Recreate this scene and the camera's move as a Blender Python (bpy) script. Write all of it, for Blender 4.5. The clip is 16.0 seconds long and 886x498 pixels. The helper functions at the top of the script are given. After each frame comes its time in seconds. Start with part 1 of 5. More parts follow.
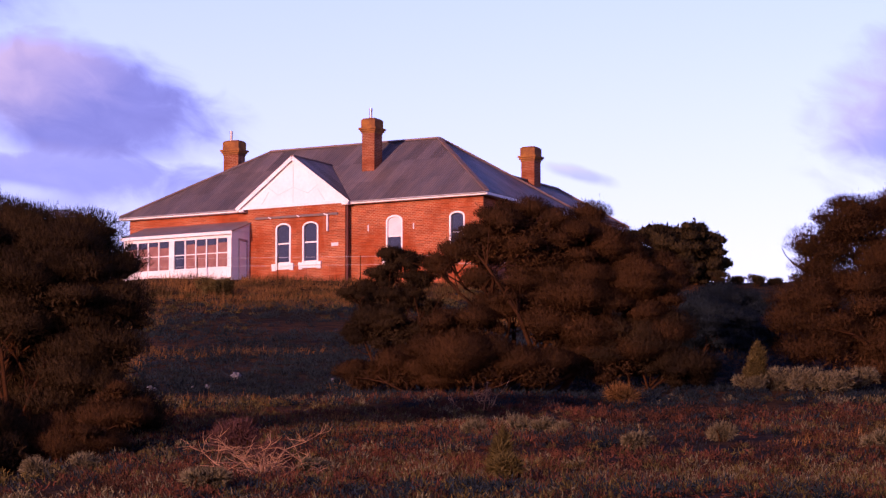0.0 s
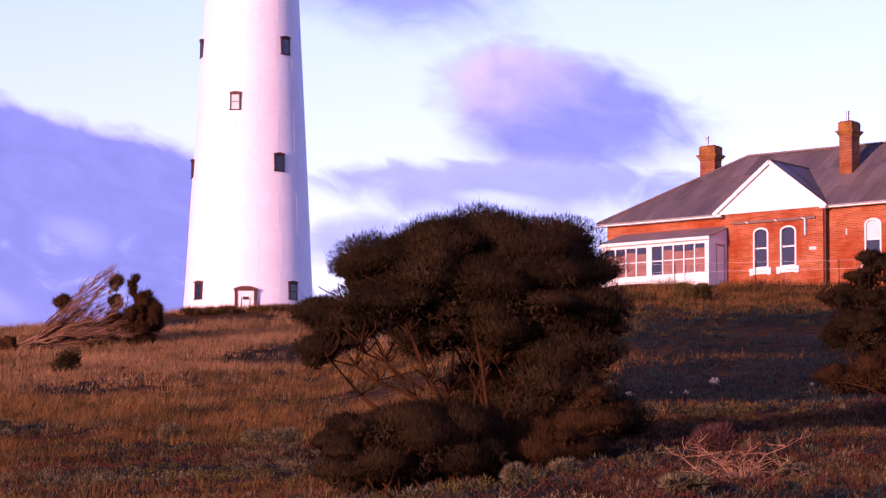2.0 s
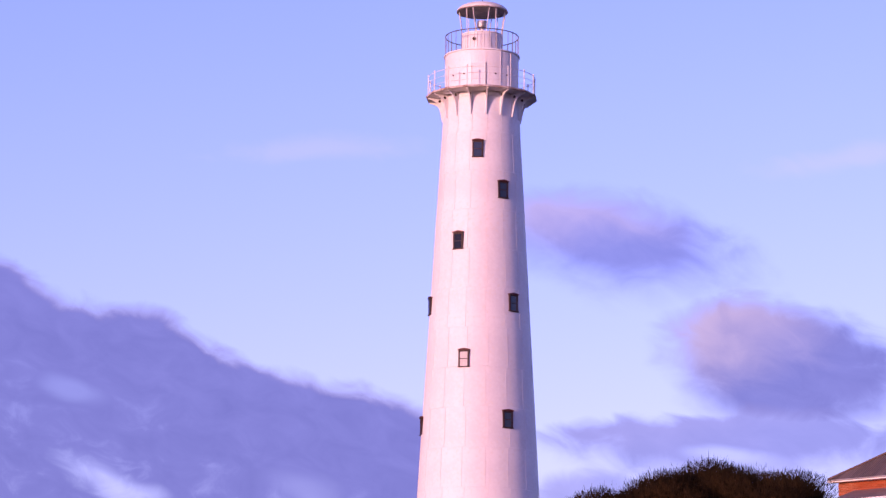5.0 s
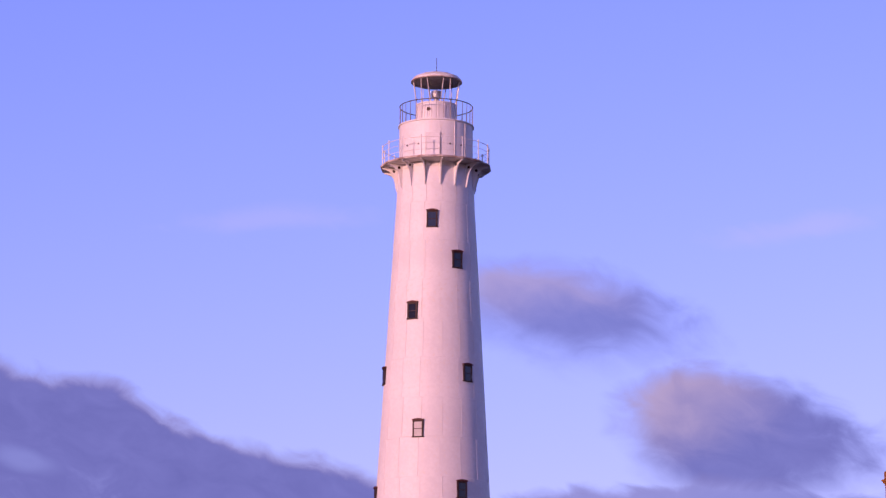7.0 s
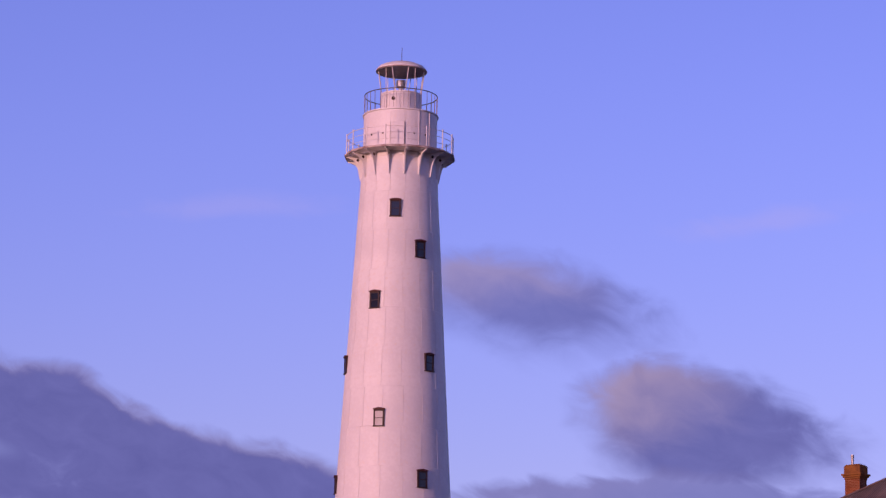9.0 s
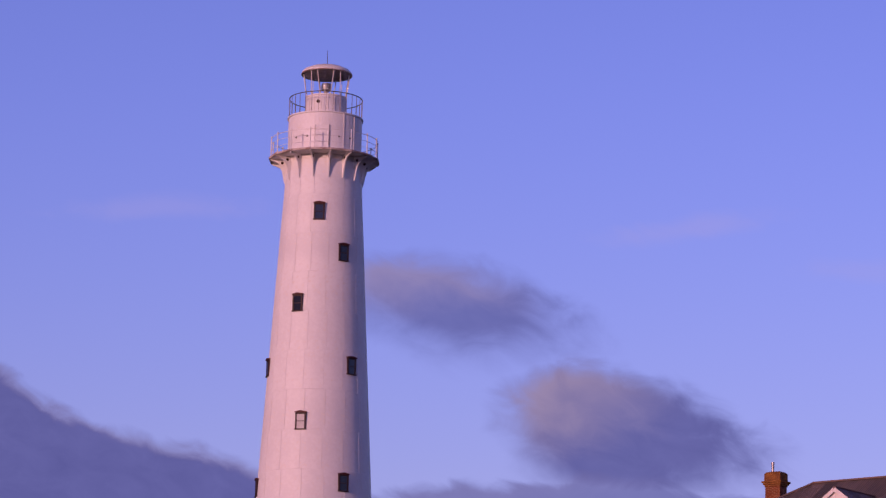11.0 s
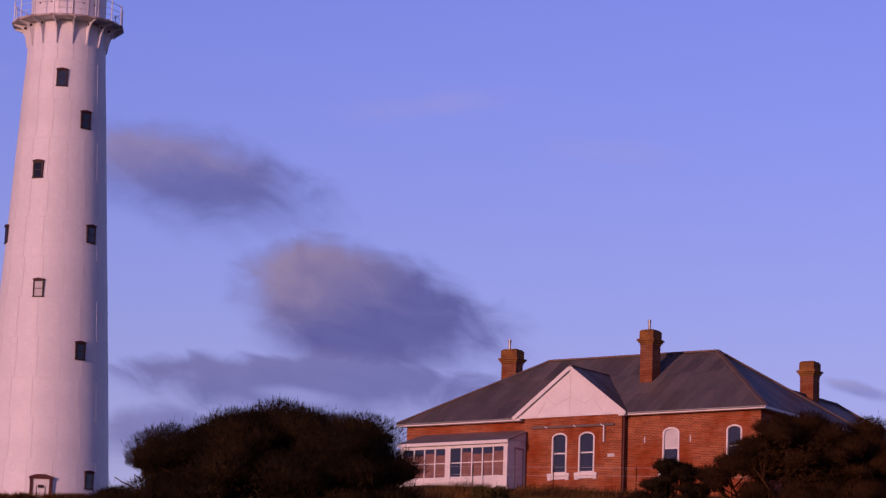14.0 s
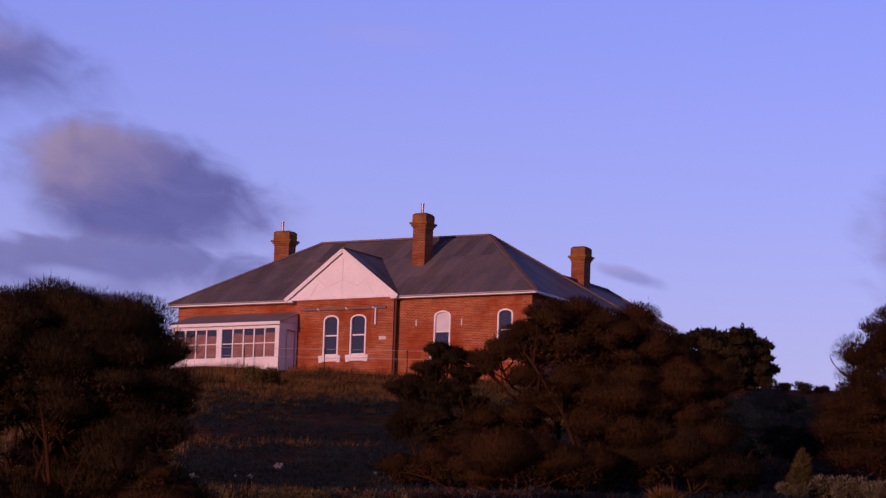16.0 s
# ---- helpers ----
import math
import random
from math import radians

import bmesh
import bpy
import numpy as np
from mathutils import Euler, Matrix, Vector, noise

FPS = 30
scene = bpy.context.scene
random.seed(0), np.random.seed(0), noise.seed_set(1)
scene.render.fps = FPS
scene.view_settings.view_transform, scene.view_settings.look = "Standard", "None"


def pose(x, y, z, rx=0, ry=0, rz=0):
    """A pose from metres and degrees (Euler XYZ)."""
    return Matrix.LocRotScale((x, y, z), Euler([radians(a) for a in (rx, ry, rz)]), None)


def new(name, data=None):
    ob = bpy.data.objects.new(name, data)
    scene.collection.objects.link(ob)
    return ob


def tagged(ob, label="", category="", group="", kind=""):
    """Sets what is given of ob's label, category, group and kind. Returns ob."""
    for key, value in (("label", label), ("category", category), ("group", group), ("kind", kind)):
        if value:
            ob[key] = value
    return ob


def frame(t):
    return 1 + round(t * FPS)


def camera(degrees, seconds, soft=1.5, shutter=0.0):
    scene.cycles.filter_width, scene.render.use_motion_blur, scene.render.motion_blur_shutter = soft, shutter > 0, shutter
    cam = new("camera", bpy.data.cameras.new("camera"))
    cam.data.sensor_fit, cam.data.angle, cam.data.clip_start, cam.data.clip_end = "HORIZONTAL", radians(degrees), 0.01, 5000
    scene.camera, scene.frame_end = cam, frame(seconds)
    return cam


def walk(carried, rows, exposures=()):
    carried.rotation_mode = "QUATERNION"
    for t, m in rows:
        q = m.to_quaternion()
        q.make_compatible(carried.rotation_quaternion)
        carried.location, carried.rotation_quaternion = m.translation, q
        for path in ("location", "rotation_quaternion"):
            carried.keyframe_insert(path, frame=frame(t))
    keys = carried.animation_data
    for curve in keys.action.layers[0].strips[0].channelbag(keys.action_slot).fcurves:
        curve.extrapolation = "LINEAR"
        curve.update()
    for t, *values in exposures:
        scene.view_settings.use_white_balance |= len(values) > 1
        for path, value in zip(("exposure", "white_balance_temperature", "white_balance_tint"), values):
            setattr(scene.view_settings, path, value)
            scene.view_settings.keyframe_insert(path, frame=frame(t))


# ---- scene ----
cam = camera(14.855, 16.0, soft=1.35)
EYE = (0.0, 0.0, 1.6)


def aim(yaw, pitch, roll):
    """Camera turned yaw degrees to the left of north, tilted up by pitch, rolled."""
    m = Matrix.Rotation(radians(yaw), 4, "Z") @ Matrix.Rotation(radians(90 + pitch), 4, "X") @ Matrix.Rotation(radians(roll), 4, "Z")
    return Matrix.Translation(EYE) @ m


PATH = [
    (0, 0.000, 6.940, -0.013),
    (0.5, 1.331, 6.991, -0.042),
    (1, 3.636, 7.020, 0.108),
    (1.5, 5.761, 7.002, 0.178),
    (2, 8.096, 7.011, 0.310),
    (2.5, 9.962, 7.092, 0.205),
    (3, 11.375, 7.649, 0.144),
    (3.5, 11.430, 8.702, 0.374),
    (4, 11.826, 9.848, 0.425),
    (4.5, 12.020, 10.493, 0.585),
    (5, 12.025, 11.302, 0.604),
    (5.2, 12.006, 11.572, 0.600),
    (7.3, 11.104, 12.519, 0.520),
    (7.5, 11.023, 12.533, 0.560),
    (8, 10.905, 12.419, 0.501),
    (8.5, 10.809, 12.336, 0.810),
    (10.8, 9.582, 12.401, 1.348),
    (11, 9.288, 12.418, 1.319),
    (11.5, 8.555, 12.377, 1.236),
    (12, 8.139, 12.255, 1.127),
    (12.5, 7.668, 11.999, 1.267),
    (13, 7.065, 11.471, 1.425),
    (13.5, 5.764, 10.927, 1.606),
    (14, 4.793, 10.406, 1.836),
    (14.5, 2.728, 9.967, 1.892),
    (15, 1.414, 9.458, 2.155),
    (15.5, 1.076, 8.762, 2.022),
    (16, 0.859, 8.550, 1.953),
]
walk(cam, [(t, aim(y, p, r)) for t, y, p, r in PATH],
     exposures=[(0, 0.67), (1.0, 0.89), (2.0, 1.01), (3.0, 0.99), (3.5, 0.92), (4.0, 0.77), (4.5, 0.63), (5.0, 0.50), (5.2, 0.45), (7.3, 0.05), (8.0, -0.08), (8.7, -0.22),
                (11, -0.47), (13, -0.53), (14, -0.57), (14.5, -0.58), (15, -0.54), (16, -0.45)])

# ---- light ----
SUN_AZ = 31.0      # degrees left of straight behind the camera
SUN_EL = 6.0
sun_dir = Vector((-math.sin(radians(SUN_AZ)) * math.cos(radians(SUN_EL)), -math.cos(radians(SUN_AZ)) * math.cos(radians(SUN_EL)), math.sin(radians(SUN_EL))))
sun_data = bpy.data.lights.new("sun", "SUN")
sun_data.energy, sun_data.angle, sun_data.color = 3.6, radians(0.6), (1.0, 0.51, 0.43)
sun = new("sun", sun_data)
sun.rotation_euler = (-sun_dir).to_track_quat("-Z", "Y").to_euler()


class Nodes:
    """Short hand for building node trees."""

    def __init__(self, tree):
        self.t = tree
        tree.nodes.clear()

    def add(self, kind, **props):
        n = self.t.nodes.new(kind)
        for k, v in props.items():
            if k == "ins":
                for name, val in v.items():
                    if isinstance(val, bpy.types.NodeSocket):
                        self.t.links.new(val, n.inputs[name])
                    else:
                        n.inputs[name].default_value = val
            elif k == "operation":
                n.operation = v
            elif k == "blend_type":
                n.blend_type = v
            elif k == "data_type":
                n.data_type = v
            elif k == "sky_type":
                n.sky_type = v
            elif k == "wave_type":
                n.wave_type = v
            elif k == "bands_direction":
                n.bands_direction = v
            elif k == "wave_profile":
                n.wave_profile = v
        return n

    def math(self, op, a, b=0.0, c=None):
        ins = {0: a, 1: b}
        if c is not None:
            ins[2] = c
        return self.add("ShaderNodeMath", operation=op, ins=ins).outputs[0]

    def mix(self, f, a, b, blend="MIX"):
        n = self.add("ShaderNodeMix", data_type="RGBA", blend_type=blend, ins={0: f, 6: a, 7: b})
        return n.outputs[2]

    def ramp(self, f, stops):
        n = self.add("ShaderNodeValToRGB", ins={0: f})
        el = n.color_ramp.elements
        while len(el) < len(stops):
            el.new(0.5)
        for e, (p, c) in zip(el, stops):
            e.position, e.color = p, c
        return n.outputs[0]

    def smooth(self, x, lo, hi):
        n = self.add("ShaderNodeMapRange", ins={0: x, 1: lo, 2: hi, 3: 0.0, 4: 1.0})
        n.interpolation_type = "SMOOTHSTEP"
        return n.outputs[0]


def rgb(r, g, b):
    return (r, g, b, 1.0)


world = bpy.data.worlds.new("evening_sky")
scene.world = world
world.use_nodes = True
w = Nodes(world.node_tree)
sky = w.add("ShaderNodeTexSky", sky_type="NISHITA")
sky.sun_disc, sky.sun_elevation, sky.sun_rotation = False, radians(SUN_EL), radians(180 + SUN_AZ)
sky.altitude, sky.air_density, sky.dust_density, sky.ozone_density = 20, 1.0, 1.2, 2.0
place = w.add("ShaderNodeTexCoord").outputs["Generated"]
xyz = w.add("ShaderNodeSeparateXYZ", ins={0: place})
ny = w.math("MAXIMUM", xyz.outputs[1], 0.05)
az = w.math("MULTIPLY", w.math("DIVIDE", xyz.outputs[0], ny), -57.3)      # about degrees to the left of north
el = w.math("MULTIPLY", w.math("DIVIDE", xyz.outputs[2], ny), 57.3)
flat = w.add("ShaderNodeCombineXYZ", ins={0: w.math("MULTIPLY", az, 0.62), 1: w.math("ADD", el, w.math("MULTIPLY", az, -0.22)), 2: 0.0}).outputs[0]
n_big = w.add("ShaderNodeTexNoise", ins={"Vector": flat, "Scale": 0.75, "Detail": 2.0, "Roughness": 0.5, "Distortion": 0.4}).outputs[0]
n_fine = w.add("ShaderNodeTexNoise", ins={"Vector": flat, "Scale": 1.9, "Detail": 6.0, "Roughness": 0.55, "Distortion": 0.6}).outputs[0]
wob = w.math("ADD", w.math("MULTIPLY", w.math("SUBTRACT", n_big, 0.5), 0.9), w.math("MULTIPLY", w.math("SUBTRACT", n_fine, 0.5), 0.75))


def puff(a0, e0, wide, tall, lean=0.0, top=0.22, foot=0.8, ragged=1.0):
    """A cloud round (a0, e0) in degrees: how far it reaches to the left and right, up and down; crisp above, soft below.
    Gives its cover and how far a place lies on the sunlit flank, up and to the left."""
    da = w.math("SUBTRACT", az, a0)
    de = w.math("SUBTRACT", w.math("SUBTRACT", el, e0), w.math("MULTIPLY", da, lean))
    x = w.math("MAXIMUM", w.math("DIVIDE", da, wide[0]), w.math("DIVIDE", da, -wide[1]))
    y = w.math("MAXIMUM", w.math("DIVIDE", de, tall[0]), w.math("DIVIDE", de, -tall[1]))
    q = w.math("SQRT", w.math("ADD", w.math("MULTIPLY", x, x), w.math("MULTIPLY", y, y)))
    q = w.math("ADD", q, w.math("MULTIPLY", wob, ragged))
    high = w.smooth(w.math("DIVIDE", de, tall[0]), -0.9, 0.5)
    soft = w.math("ADD", foot, w.math("MULTIPLY", high, top - foot))
    f = w.smooth(w.math("DIVIDE", w.math("SUBTRACT", 1.06, q), soft), 0.0, 1.0)
    flank = w.math("ADD", w.math("MULTIPLY", w.math("DIVIDE", da, wide[0]), 0.75), w.math("MULTIPLY", w.math("DIVIDE", de, tall[0]), 0.62))
    return f, w.smooth(w.math("ADD", flank, w.math("MULTIPLY", wob, 0.7)), -0.25, 0.95)


# the long bank that climbs to the left
bump = w.math("MULTIPLY", w.math("SINE", w.math("MULTIPLY", az, 1.55)), 0.16)
edge = w.math("ADD", w.math("ADD", 8.8, w.math("MULTIPLY", w.math("SUBTRACT", az, 12.6), 0.375)), w.math("ADD", bump, w.math("MULTIPLY", wob, 0.85)))
over = w.math("SUBTRACT", edge, el)
bank_far = w.math("MULTIPLY", w.smooth(over, -0.12, 0.30), w.smooth(az, 10.9, 12.6))
gap = w.math("SUBTRACT", 1.0, w.math("MULTIPLY", w.smooth(n_fine, 0.52, 0.78), w.math("MULTIPLY", w.smooth(over, 1.2, 2.8), 0.22)))
bank_far = w.math("MULTIPLY", bank_far, gap)
for a0, e0, ra, re_, deg_, k in ((18.3, 7.8, (1.2, 1.2), (0.5, 0.5), 0.5, 0.85), (18.9, 9.35, (0.9, 0.8), (0.3, 0.3), 0.2, 0.25), (14.5, 7.35, (0.8, 0.8), (0.4, 0.4), 0.3, 0.2), (17.0, 6.4, (2.6, 2.4), (0.5, 0.5), 0.1, 0.2)):
    rift = puff(a0, e0, ra, re_, deg_, 1.0, 1.0, 1.7)[0]
    bank_far = w.math("MULTIPLY", bank_far, w.math("SUBTRACT", 1.0, w.math("MULTIPLY", rift, k)))
bank_lit = w.math("MULTIPLY", w.math("SUBTRACT", 1.0, w.smooth(over, -0.05, 0.34)), 0.75)
clouds = [
    ((bank_far, bank_lit), 0.96),
    (puff(6.45, 9.4, (2.1, 3.05), (1.42, 1.9), 0.2, 0.42, 0.95, 0.6), 0.92),
    (puff(9.1, 11.7, (3.0, 2.9), (1.0, 1.15), 0.2, 0.55, 1.1, 0.7), 0.78),
    (puff(6.9, 8.15, (3.7, 4.1), (0.62, 1.3), 0.0, 0.4, 1.0, 0.9), 0.74),
    (puff(9.75, 7.3, (1.4, 1.3), (0.6, 0.7), -0.1, 0.6, 0.9, 0.8), 0.62),
    (puff(-8.0, 9.3, (2.1, 1.8), (1.6, 1.25), -0.25, 0.75, 0.75), 0.72),
    (puff(-2.35, 8.25, (0.7, 0.6), (0.16, 0.16), 0.25, 0.6, 0.8), 0.45),
]
wisps = [(puff(4.9, 13.1, (2.2, 1.9), (0.32, 0.3), -0.1, 1.0, 1.0, 1.3)[0], 0.30), (puff(14.4, 13.6, (2.4, 2.4), (0.35, 0.3), 0.0, 1.0, 1.0, 1.3)[0], 0.25),
         (puff(2.2, 12.3, (1.6, 1.9), (0.3, 0.25), 0.05, 1.0, 1.0, 1.3)[0], 0.2)]
cover, lit = 0.0, 0.0
for i, ((f, up_side), k) in enumerate(clouds):
    if i in (3, 4):
        up_side = w.math("MULTIPLY", up_side, 0.2)          # low bands lie in the others' shade
    if i == 3:
        f = w.math("MULTIPLY", f, w.math("SUBTRACT", 1.0, w.math("MULTIPLY", puff(7.2, 7.95, (1.0, 1.3), (0.22, 0.22), 0.1, 0.8, 0.8)[0], 0.6)))
    one = w.math("MULTIPLY", f, k)
    lit = w.math("ADD", w.math("MULTIPLY", lit, w.math("SUBTRACT", 1.0, f)), w.math("MULTIPLY", f, up_side))
    cover = one if cover == 0.0 else w.math("MAXIMUM", cover, one)
# sunlit flanks towards the sun, grey-violet bodies
cloud_col = w.mix(lit, w.mix(n_fine, rgb(0.116, 0.113, 0.385), rgb(0.198, 0.19, 0.545)), rgb(0.48, 0.345, 0.52))
low = w.smooth(el, 4.0, 17.0)
tint = w.mix(low, rgb(2.4, 1.62, 3.0), rgb(2.05, 1.45, 3.35))
sky_col = w.mix(1.0, sky.outputs[0], tint, "MULTIPLY")
# the evening sky deepens towards the zenith
deep = w.math("SUBTRACT", 1.0, w.math("MULTIPLY", w.smooth(xyz.outputs[2], 0.22, 0.8), 0.85))
sky_col = w.add("ShaderNodeVectorMath", operation="SCALE", ins={0: sky_col, 3: deep}).outputs[0]
SKY = 0.12
cloud_bright = w.add("ShaderNodeVectorMath", operation="SCALE", ins={0: cloud_col, 3: 1.0 / SKY}).outputs[0]
final = w.mix(cover, sky_col, cloud_bright)
for f, k in wisps:                                    # thin high streaks, brighter than the sky behind
    final = w.mix(w.math("MULTIPLY", f, k), final, rgb(0.55 / SKY, 0.47 / SKY, 1.0 / SKY))
bg = w.add("ShaderNodeBackground", ins={"Color": final, "Strength": SKY})
w.add("ShaderNodeOutputWorld", ins={"Surface": bg.outputs[0]})


# ---- materials ----
def material(name, rough=0.8, metal=0.0):
    m = bpy.data.materials.new(name)
    m.use_nodes = True
    n = Nodes(m.node_tree)
    b = n.add("ShaderNodeBsdfPrincipled", ins={"Roughness": rough, "Metallic": metal})
    n.add("ShaderNodeOutputMaterial", ins={"Surface": b.outputs[0]})
    return m, n, b


def speckled(name, c1, c2, scale, rough=0.8, metal=0.0, bump=0.0, fine=None, c3=None, island=0.0, spec=None):
    """Two colours mixed by noise at two scales, optionally varied from piece to piece."""
    m, n, b = material(name, rough, metal)
    b.inputs["Specular IOR Level"].default_value = spec if spec is not None else (0.02 if island else 0.3)
    co = n.add("ShaderNodeTexCoord").outputs["Object"]
    a = n.add("ShaderNodeTexNoise", ins={"Vector": co, "Scale": scale, "Detail": 4.0}).outputs[0]
    f = n.add("ShaderNodeTexNoise", ins={"Vector": co, "Scale": fine or scale * 9, "Detail": 3.0}).outputs[0]
    mixv = n.smooth(n.math("ADD", n.math("MULTIPLY", a, 0.6), n.math("MULTIPLY", f, 0.4)), 0.36, 0.64)
    col = n.mix(mixv, rgb(*c1), rgb(*c2))
    if c3:
        col = n.mix(n.smooth(f, 0.55, 0.75), col, rgb(*c3))
    if island:
        r = n.add("ShaderNodeNewGeometry").outputs["Random Per Island"]
        k = n.math("ADD", 1.0 - island, n.math("MULTIPLY", r, 2 * island))
        col = n.add("ShaderNodeVectorMath", operation="SCALE", ins={0: col, 3: k}).outputs[0]
    n.t.links.new(col, b.inputs["Base Color"])
    if bump:
        bp = n.add("ShaderNodeBump", ins={"Strength": bump, "Distance": 0.03, "Height": f})
        n.t.links.new(bp.outputs[0], b.inputs["Normal"])
    return m


def brick_material(name, c1, c2, mortar):
    m, n, b = material(name, 0.85)
    b.inputs["Specular IOR Level"].default_value = 0.15
    co = n.add("ShaderNodeTexCoord").outputs["Object"]
    s = n.add("ShaderNodeSeparateXYZ", ins={0: co})
    run = n.math("ADD", s.outputs[0], s.outputs[1])
    v = n.add("ShaderNodeCombineXYZ", ins={0: run, 1: s.outputs[2], 2: 0.0}).outputs[0]
    br = n.add("ShaderNodeTexBrick", ins={"Vector": v, "Color1": rgb(*c1), "Color2": rgb(*c2), "Mortar": rgb(*mortar), "Scale": 1.0,
                                          "Mortar Size": 0.02, "Mortar Smooth": 0.2, "Bias": 0.0, "Brick Width": 0.24, "Row Height": 0.086})
    a = n.add("ShaderNodeTexNoise", ins={"Vector": co, "Scale": 0.55, "Detail": 5.0, "Roughness": 0.6}).outputs[0]
    streak = n.add("ShaderNodeTexNoise", ins={"Vector": n.add("ShaderNodeVectorMath", operation="MULTIPLY", ins={0: co, 1: (2.2, 2.2, 0.35)}).outputs[0], "Scale": 1.0, "Detail": 4.0}).outputs[0]
    col = n.mix(n.smooth(a, 0.35, 0.7), br.outputs[0], rgb(c1[0] * 0.66, c1[1] * 0.6, c1[2] * 0.6))
    col = n.mix(n.math("MULTIPLY", n.smooth(streak, 0.58, 0.75), 0.45), col, rgb(0.42, 0.19, 0.11))
    course = n.add("ShaderNodeTexWhiteNoise", ins={0: n.add("ShaderNodeCombineXYZ", ins={0: n.math("FLOOR", n.math("DIVIDE", s.outputs[2], 0.086)), 1: n.math("FLOOR", n.math("DIVIDE", run, 0.48)), 2: 0.0}).outputs[0]}).outputs[0]
    col = n.add("ShaderNodeVectorMath", operation="SCALE", ins={0: col, 3: n.math("ADD", 0.82, n.math("MULTIPLY", course, 0.36))}).outputs[0]
    n.t.links.new(col, b.inputs["Base Color"])
    bp = n.add("ShaderNodeBump", ins={"Strength": 0.6, "Distance": 0.012, "Height": n.math("SUBTRACT", 1.0, br.outputs[1])})
    n.t.links.new(bp.outputs[0], b.inputs["Normal"])
    return m


def iron_roof(name, axis):
    """Corrugated sheets that run along local axis (0: x, 1: y), rusty and weathered."""
    m, n, b = material(name, 0.5, 0.3)
    b.inputs["Specular IOR Level"].default_value = 0.5
    co = n.add("ShaderNodeTexCoord").outputs["Object"]
    s = n.add("ShaderNodeSeparateXYZ", ins={0: co})
    across = s.outputs[1 - axis]
    wave = n.math("SINE", n.math("MULTIPLY", across, 2 * math.pi / 0.15))
    stretch = (0.25, 2.6, 1.0) if axis == 0 else (2.6, 0.25, 1.0)
    st = n.add("ShaderNodeVectorMath", operation="MULTIPLY", ins={0: co, 1: stretch}).outputs[0]
    streak = n.add("ShaderNodeTexNoise", ins={"Vector": st, "Scale": 1.0, "Detail": 6.0, "Roughness": 0.62}).outputs[0]
    blot = n.add("ShaderNodeTexNoise", ins={"Vector": co, "Scale": 0.5, "Detail": 4.0}).outputs[0]
    sheet = n.add("ShaderNodeTexWhiteNoise", ins={0: n.add("ShaderNodeCombineXYZ", ins={0: n.math("FLOOR", n.math("DIVIDE", across, 0.76)), 1: n.math("FLOOR", n.math("DIVIDE", s.outputs[2], 1.3)), 2: 0.0}).outputs[0]}).outputs[0]
    col = n.mix(n.smooth(streak, 0.35, 0.7), rgb(0.145, 0.126, 0.130), rgb(0.215, 0.167, 0.152))
    col = n.mix(n.math("MULTIPLY", n.smooth(blot, 0.55, 0.72), 0.5), col, rgb(0.225, 0.18, 0.165))
    col = n.add("ShaderNodeVectorMath", operation="SCALE", ins={0: col, 3: n.math("ADD", 0.72, n.math("MULTIPLY", sheet, 0.5))}).outputs[0]
    n.t.links.new(col, b.inputs["Base Color"])
    bp = n.add("ShaderNodeBump", ins={"Strength": 0.5, "Distance": 0.02, "Height": wave})
    n.t.links.new(bp.outputs[0], b.inputs["Normal"])
    return m


BRICK = brick_material("red_brick", (0.37, 0.075, 0.019), (0.23, 0.041, 0.012), (0.36, 0.17, 0.095))
BRICK_CHIMNEY = brick_material("chimney_brick", (0.26, 0.070, 0.024), (0.15, 0.040, 0.016), (0.34, 0.19, 0.11))
LICHEN_BRICK = speckled("lichen_on_brick", (0.30, 0.125, 0.028), (0.16, 0.062, 0.022), 2.0, 0.9, bump=0.4)
ROOF_Y = iron_roof("corrugated_iron_down_front", 1)
ROOF_X = iron_roof("corrugated_iron_down_side", 0)
RIDGE = speckled("rusty_ridge_cap", (0.13, 0.10, 0.10), (0.18, 0.11, 0.085), 1.5, 0.7, bump=0.2)
WHITE = speckled("aged_white_paint", (0.80, 0.76, 0.74), (0.70, 0.66, 0.64), 1.2, 0.6, bump=0.1)
GABLE_WHITE = speckled("white_painted_boards", (0.80, 0.77, 0.75), (0.74, 0.70, 0.69), 0.8, 0.65, bump=0.1)
TOWER_WHITE = speckled("white_painted_iron", (0.80, 0.78, 0.79), (0.73, 0.71, 0.73), 0.5, 0.5, bump=0.05, c3=(0.78, 0.73, 0.70))
SEAM = speckled("dull_white_joint", (0.72, 0.70, 0.71), (0.66, 0.63, 0.64), 1.0, 0.7)
RAIL_WHITE = speckled("white_rail_paint", (0.74, 0.71, 0.71), (0.62, 0.56, 0.54), 3.0, 0.55)
RAIL_DARK = speckled("dark_rail_iron", (0.07, 0.06, 0.06), (0.12, 0.09, 0.08), 3.0, 0.6, 0.3)
BALUSTER = speckled("weathered_baluster_paint", (0.30, 0.24, 0.23), (0.16, 0.12, 0.12), 3.0, 0.6)
RUST_RIM = speckled("rust_streaked_rim", (0.22, 0.13, 0.11), (0.62, 0.54, 0.52), 1.6, 0.7)
LANTERN_GREY = speckled("grey_lantern_lining", (0.34, 0.33, 0.35), (0.26, 0.25, 0.26), 2.0, 0.7)
RED_FRAME = speckled("dark_red_paint", (0.065, 0.014, 0.013), (0.095, 0.022, 0.018), 2.0, 0.6)
DARK_FRAME = speckled("brown_frame_paint", (0.030, 0.015, 0.014), (0.045, 0.020, 0.018), 2.0, 0.6)
